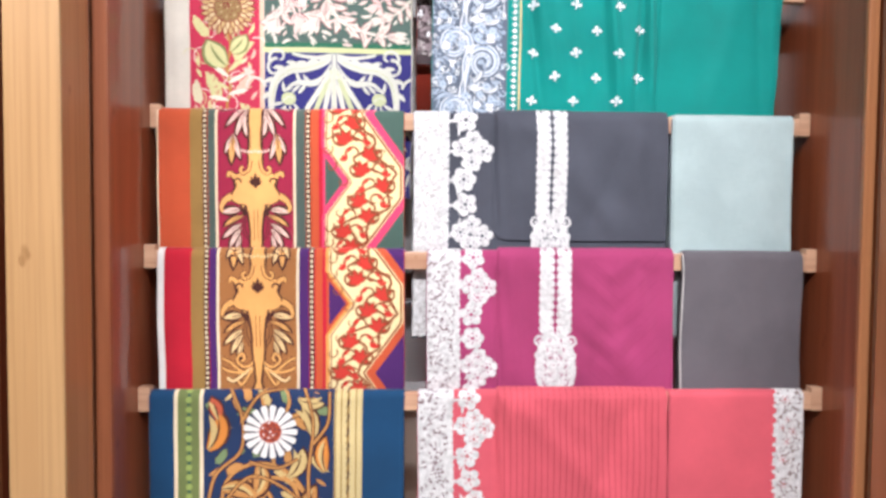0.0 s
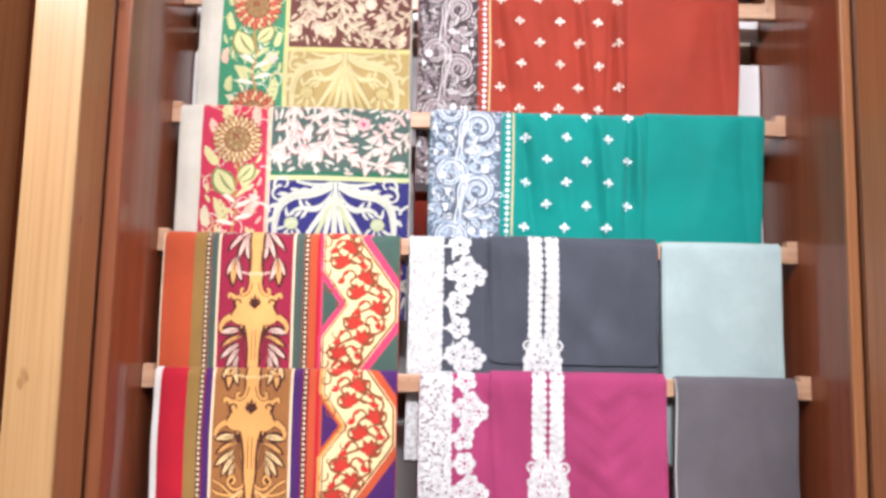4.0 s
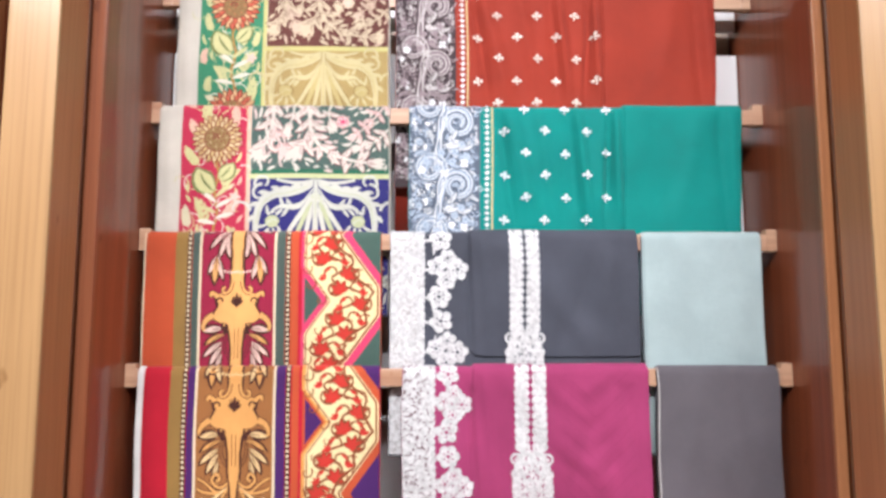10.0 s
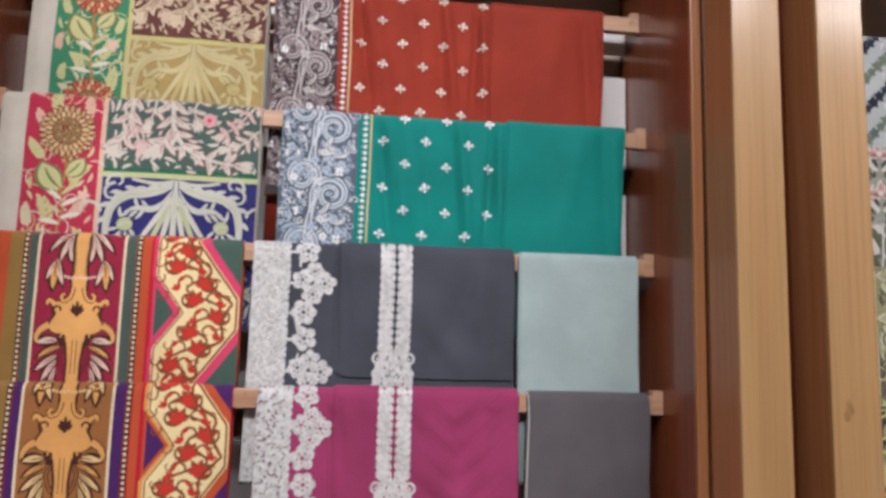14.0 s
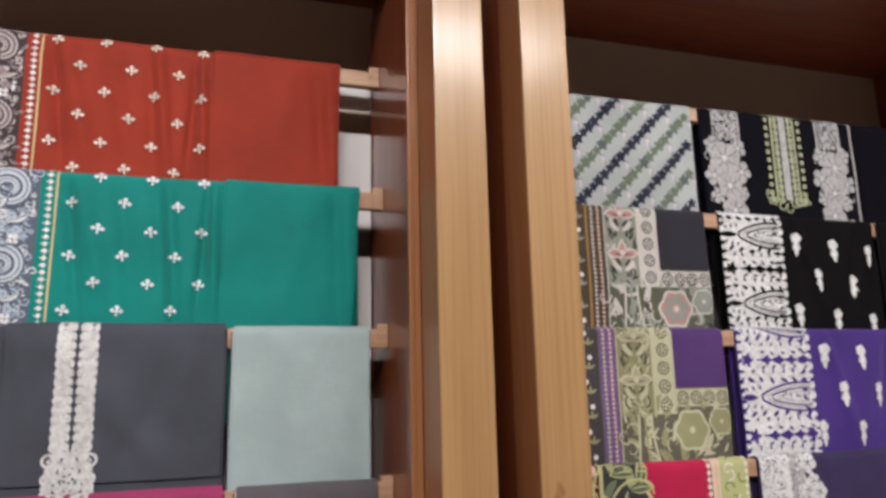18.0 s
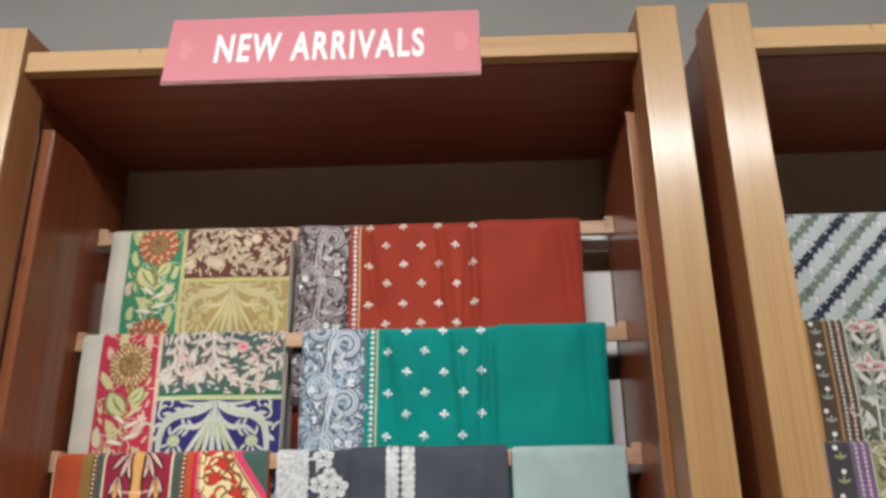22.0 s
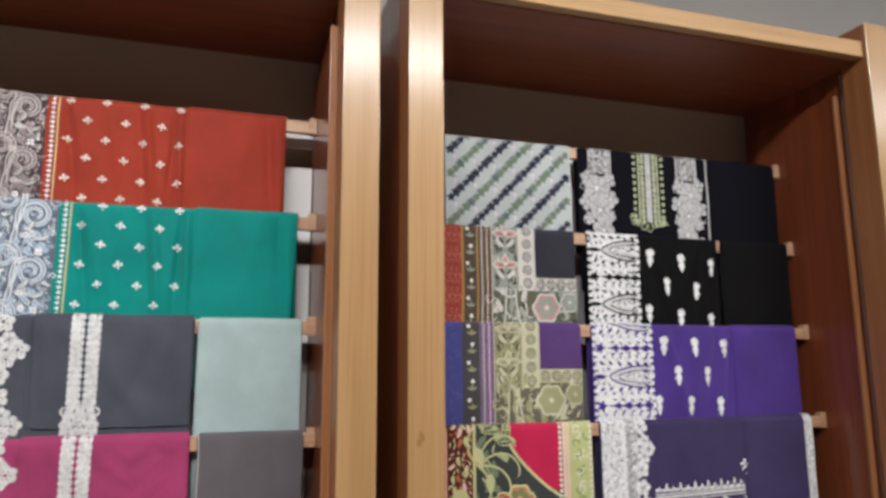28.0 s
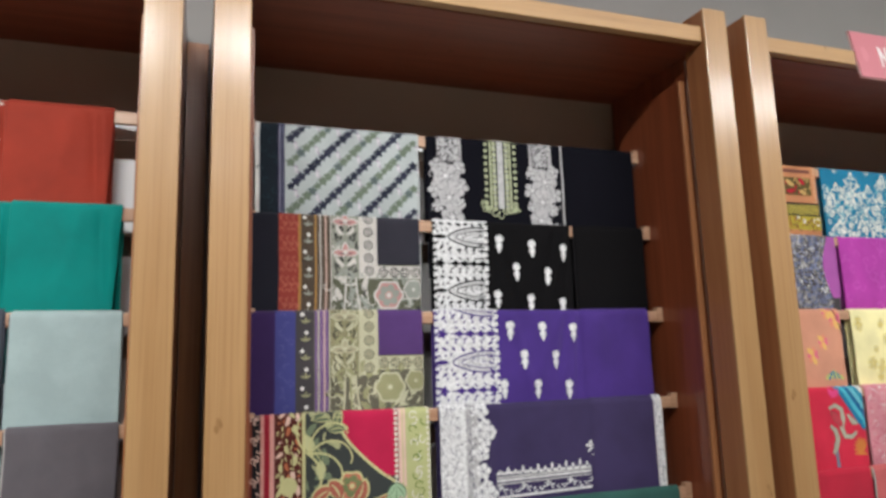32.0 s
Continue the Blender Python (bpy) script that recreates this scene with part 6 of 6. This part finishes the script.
    for k in range(15):
        x, v = rng.uniform(1.168, 1.235), rng.uniform(0.0, 0.39)
        veined_leaf(c, x, v, 0.045, 0.018, rng.uniform(20, 160), rng.choice((dye(96, 108, 84), dye(200, 200, 150), dye(190, 110, 90))), PALE_LEAF, rng.uniform(-50, 50), 8)
    for fx, fv, r in ((1.262, 0.175, 0.036), (1.200, 0.235, 0.034), (1.330, 0.235, 0.034)):
        great_flower(c, fx, fv, r, PALE_LEAF, dye(196, 120, 96), dye(120, 128, 84))
    for x, v, l, wd, a, bend in ((1.175, 0.21, 0.070, 0.040, 70, -50), (1.235, 0.20, 0.060, 0.046, 100, 40), (1.262, 0.215, 0.080, 0.040, 30, 50), (1.300, 0.235, 0.080, 0.036, 20, 30), (1.165, 0.26, 0.090, 0.044, 40, -30)):
        veined_leaf(c, x, v, 0.8 * l, 0.66 * wd, a, dye(172, 100, 82), PALE_LEAF, bend, 12)
    for x, v, a in ((1.345, 0.205, 30), (1.362, 0.215, 60), (1.330, 0.222, 10), (1.385, 0.210, 100)):
        veined_leaf(c, x, v, 0.040, 0.018, a, dye(168, 196, 160), dye(104, 132, 100), 40, 15)
    for a in (100, 60, 20, -30, 150):
        c.curl(1.165, 0.10, 0.14, a, -180, PALE_LEAF, 0.0045, 11)
    c.finish()
    # dusky purple with a stitched hem
    c = Cloth("embroidered_suit_fabric", 1.475, 2.112, 3, DUSK, "dusky purple fabric with white stitched border and hem", seed=29, soft=0.003, creases=((1.72, 0.002, 0.04, 0.3), (1.62, -0.003, 0.012, 0.02)))
    lace_sheet(c, 1.478, 1.540, 0, 0.39, THREAD, DUSK, 30, holes=1.8)
    lace_sheet(c, 1.545, 1.572, 0, 0.39, SILVER, DUSK, 31, holes=2.0)
    lace_vine(c, 1.560, 1.618, 0, 0.385, THREAD, DUSK, 32)
    for k in range(13):
        x = 1.632 + 0.0202 * k
        c.leaf(x, 0.178 - 0.0005 * k, 0.018 if k % 2 else 0.010, 0.0075, 90, THREAD, 14, "stitching", n=4)
        for s in (-1, 1):
            c.blob(x + s * 0.006, 0.176, 0.0042, THREAD, 15, "stitching", 8)
    for v, w, m in ((0.186, 0.006, SILVER), (0.193, 0.005, THREAD), (0.201, 0.004, SILVER), (0.232, 0.006, THREAD)):
        c.line(1.622, v, 1.885, v - 0.006, w, m, 14, "stitching")
    for k in range(24):
        c.curl(1.628 + 0.0108 * k, 0.215 - 0.0002 * k, 0.022, 60 * k, 300, THREAD, 0.0030, 15, "stitching", n=8)
    buti(c, 1.887, 0.125, 0.012, THREAD)
    c.curl(1.880, 0.14, 0.05, 80, -330, THREAD, 0.004, 15, "stitching")
    c.band(1.893, 2.111, DUSK, 0, 0.396, 24, "plain_fold")
    lace_sheet(c, 2.086, 2.108, 0, 0.39, THREAD, DUSK, 33, lift=30, holes=2.4)
    c.finish()
    plain_layers(Cloth("plain_trouser_fabric", 1.500, 2.128, 4, dye(50, 92, 84), "plain dark teal fabric folded over a wooden bar", seed=34), dye(50, 92, 84), WHITE, INK)
    c = Cloth("printed_dupatta", 1.022, 1.455, 4, dye(70, 52, 48), "brown printed fabric on the lowest visible bar", seed=35)
    foliage(c, 1.03, 1.45, 0.0, 0.36, (SAND, SAND, BLUSH), UMBER, SCARLET, 36)
    c.finish()


# ---- third bay ----
def third_bay():
    c = Cloth("printed_dupatta", 2.400, 2.862, 0, dye(206, 140, 96), "orange and black printed fabric with zigzag bands", seed=41)
    for v0, v1, m in ((0.022, 0.034, dye(120, 70, 60)), (0.050, 0.110, dye(96, 84, 40)), (0.135, 0.180, INK), (0.180, 0.225, dye(196, 180, 60))):
        c.band(2.401, 2.835 if v0 < 0.12 else 2.861, m, v0, v1, 5)
    packed(c, (2.42, 2.83, 0.052, 0.108), (dye(220, 180, 110), dye(220, 180, 110), SCARLET), UMBER, 42, lambda x, v: -90 + 60 * math.sin(120 * x), (), ((0.030, 0.0070, True, 300), (0.018, 0.0055, False, 400)))
    for k in range(34):
        for j, s in enumerate((1, -1)):
            c.line(2.41 + 0.0135 * k, 0.142 + 0.016 * j, 2.4235 + 0.0135 * k, 0.158 + 0.016 * j, 0.0030, dye(220, 200, 90), 8)
            c.line(2.4235 + 0.0135 * k, 0.142 + 0.016 * j, 2.41 + 0.0135 * k, 0.158 + 0.016 * j, 0.0030, dye(220, 200, 90), 8)
    c.dots(2.85, 0.01, 0.13, 0.012, 0.003, IVORY, 8)
    scrollwork(c, 2.41, 2.858, 0.184, 0.222, dye(150, 60, 40), OLIVE, INK, WHITE, 43)
    c.finish()
    blue = dye(36, 128, 164)
    c = Cloth("embroidered_suit_fabric", 2.882, 3.500, 0, blue, "bright blue fabric with dense cream embroidery", seed=44)
    cream = thread(srgb(236, 238, 226, 0.95))
    rng = random.Random(45)
    for peak in range(9):
        px = 2.945 + 0.072 * peak
        top = 0.012 if peak % 2 else 0.055
        c.leaf(px, top + 0.036, 0.034, 0.020, 90, cream, 14, "embroidery")
        c.leaf(px, top + 0.034, 0.022, 0.007, 90, blue, 16, "embroidery")
        for s in (-1, 1):
            c.curl(px + s * 0.004, top + 0.030, 0.050, 90 - s * 50, -s * 300, cream, 0.0046, 13, "embroidery")
        if peak % 2 == 0:
            buti(c, px, 0.020, 0.009, cream)
    for k in range(1300):
        v = 0.05 + 0.33 * rng.random()
        x = rng.uniform(2.890, 3.494)
        if v < 0.075 + 0.030 * math.cos((x - 2.945) / 0.072 * math.pi):
            continue
        if k % 3 == 0:
            c.curl(x, v, rng.uniform(0.028, 0.046), rng.uniform(0, 360), rng.choice((-340, 340)), cream, 0.0036, 12 + k % 4, "embroidery", n=9)
        elif k % 3 == 1:
            c.leaf(x, v, 0.024, 0.0076, rng.uniform(20, 160), cream if k % 4 else dye(110, 180, 196), 11, "embroidery", n=4)
        else:
            c.blob(x, v, lambda a: 0.0070 * (0.75 + 0.25 * math.cos(5 * a)), cream if k % 5 else dye(130, 190, 200), 12, "embroidery", n=15)
    c.finish()
    c = Cloth("printed_dupatta", 2.400, 2.876, 1, dye(70, 66, 68), "grey paisley printed fabric with a mauve patch", seed=46)
    scrollwork(c, 2.60, 2.84, 0.0, 0.38, dye(200, 196, 190), dye(140, 150, 190), dye(60, 58, 56), WHITE, 47)
    arch = [(2.845 - 0.030 * math.sin(math.pi * min(1, v / 0.2)), v) for v in [0.2 * k / 16 for k in range(17)]]
    c.grid("mauve_patch", dye(176, 92, 170), [[(x + (2.875 - x) * q / 4, v + 0.012) for q in range(5)] for x, v in arch], 14)
    c.finish()
    orchid = dye(186, 66, 170)
    c = Cloth("embroidered_suit_fabric", 2.896, 3.500, 1, orchid, "orchid pink fabric with a raised tone-on-tone pattern", seed=48, soft=0.003)
    rng = random.Random(49)
    tone = dye(204, 92, 190)
    for k in range(150):
        c.curl(rng.uniform(2.905, 3.49), rng.uniform(0.005, 0.38), 0.045, rng.uniform(0, 360), rng.choice((-260, 260)), tone, 0.0034, 8)
    c.finish()
    c = Cloth("printed_dupatta", 2.400, 2.827, 2, dye(222, 158, 128), "peach fabric printed with pink and orange flowers", seed=50)
    for fx, fv, r in ((2.800, 0.040, 0.034), (2.770, 0.020, 0.024), (2.745, 0.110, 0.026), (2.70, 0.15, 0.03)):
        for k in range(7):
            c.leaf(fx, fv, r * (0.8 + 0.3 * (k % 3) / 2), 0.6 * r, 51 * k + 20, (dye(232, 110, 140), dye(236, 150, 120), dye(240, 190, 110))[k % 3], 9 + k % 3, bend=30, n=5)
    c.ribbon([(2.79 + 0.035 * t, 0.01 + 0.08 * t * t) for t in [k / 10 for k in range(11)]], 0.004, UMBER, 14)
    for k in range(7):
        c.leaf(2.74 + 0.012 * k, 0.225, 0.03, 0.012, 40 + 18 * k, dye(60, 120, 170) if k % 2 else dye(200, 210, 120), 10)
    c.finish()
    c = Cloth("embroidered_suit_fabric", 2.871, 3.500, 2, dye(248, 238, 178, 0.95), "pale yellow fabric with soft floral print", seed=51)
    rng = random.Random(52)
    for k in range(60):
        great_flower(c, rng.uniform(2.89, 3.48), rng.uniform(0.02, 0.36), rng.uniform(0.012, 0.024), dye(246, 226, 120), dye(240, 236, 200), dye(228, 204, 96), 5)
    c.finish()
    c = Cloth("printed_dupatta", 2.400, 2.840, 3, dye(214, 40, 70), "red fabric with turquoise stripes and grey scrolls", seed=53)
    for k, m in enumerate((dye(30, 120, 160), dye(90, 190, 210), dye(24, 100, 150), dye(120, 200, 214), dye(40, 140, 170), dye(230, 230, 220))):
        c.ribbon([(2.735 + 0.017 * k + 0.10 * t, 0.0 + 0.135 * t) for t in [j / 14 for j in range(15)]], 0.017, m, 8)
    c.blob(2.725, 0.02, 0.020, dye(226, 70, 130), 10, n=16)
    grey = dye(178, 178, 158)
    for pts in (((2.700, 0.070), (2.725, 0.062), (2.748, 0.074), (2.752, 0.100), (2.742, 0.128), (2.752, 0.152), (2.778, 0.156), (2.800, 0.142)), ((2.700, 0.120), (2.716, 0.134), (2.722, 0.158), (2.712, 0.184), (2.700, 0.200)), ((2.770, 0.090), (2.790, 0.112), (2.808, 0.118))):
        c.ribbon(pts, lambda t: 0.010 + 0.010 * math.sin(math.pi * t), dye(150, 120, 104), 11)
        c.ribbon(pts, lambda t: 0.007 + 0.009 * math.sin(math.pi * t), grey, 13)
    veined_leaf(c, 2.745, 0.125, 0.06, 0.020, 120, dye(214, 60, 80), dye(120, 84, 78), 20, 15)
    for k in range(9):
        c.leaf(2.80 + 0.004 * k, 0.21, 0.055, 0.010, 30 + 16 * k, dye(214, 130, 60), 9, bend=30)
    c.line(2.71, 0.17, 2.715, 0.24, 0.012, dye(120, 130, 150), 10)
    c.finish()
    c = Cloth("embroidered_suit_fabric", 2.853, 3.500, 3, dye(226, 150, 160), "pink fabric covered with white floral print", seed=54)
    scrollwork(c, 2.858, 3.45, 0.0, 0.30, dye(240, 222, 220), dye(214, 120, 140), dye(206, 116, 130), WHITE, 55, 0.022)
    c.finish()
    plain_layers(Cloth("plain_trouser_fabric", 2.400, 2.803, 4, dye(196, 34, 62), "plain crimson fabric folded over a wooden bar", seed=56), dye(196, 34, 62), WHITE, INK)
    plain_layers(Cloth("plain_trouser_fabric", 2.815, 3.500, 4, dye(206, 104, 104), "plain salmon fabric folded over a wooden bar", seed=57), dye(206, 104, 104), WHITE, INK)


first_bay()
second_bay()
third_bay()


# ---- signs ----
def sign(cx):
    """A board that stands in front of the lintel and leans back against it."""
    s = empty("sign", (cx, FRONT - 0.0045, 2.331), "pink shop sign board with white capital letters", "sign", "new arrivals signs")
    part("board", box(-0.297, 0.297, 0, 0.010, 0, 0.155, 0.002), SIGN, s, "pink board")
    part("board_edge", box(-0.2985, 0.2985, 0.004, 0.0095, -0.0015, 0.1565, 0.001), SIGN_EDGE, s, "pale pink edge")
    data = bpy.data.curves.new("lettering", "FONT")
    data.body, data.size, data.align_x, data.extrude, data.offset = "NEW ARRIVALS", 0.095, "CENTER", 0.0005, 0.0024
    data.space_character = 1.20
    text = bpy.data.objects.new("lettering", data)
    scene.collection.objects.link(text)
    me = bpy.data.meshes.new_from_object(text.evaluated_get(bpy.context.evaluated_depsgraph_get()))
    bpy.data.objects.remove(text)
    xs = [v.co.x for v in me.vertices]
    k = 0.396 / (max(xs) - min(xs))
    for v in me.vertices:
        v.co = Vector((-0.006 + v.co.x * k, -0.0006 - v.co.z, 0.044 + v.co.y))
    me.materials.clear()
    me.materials.append(LETTER)
    ob = new("lettering", me)
    ob["label"], ob.parent = "white capital letters", s
    for sx in (-0.262, 0.262):
        bm = bmesh.new()
        ring = [bm.verts.new((sx + 0.016 * math.cos(a) * (0.8 + 0.2 * math.cos(3 * a)), -0.0004, 0.078 + 0.026 * math.sin(a))) for a in [k * math.pi / 10 for k in range(20)]]
        bm.faces.new(ring)
        part("faint_print", bm, SIGN_FAINT, s)
    s.rotation_euler = (radians(-9.5), 0, 0)
    return s


sign(0.21)
sign(3.02)
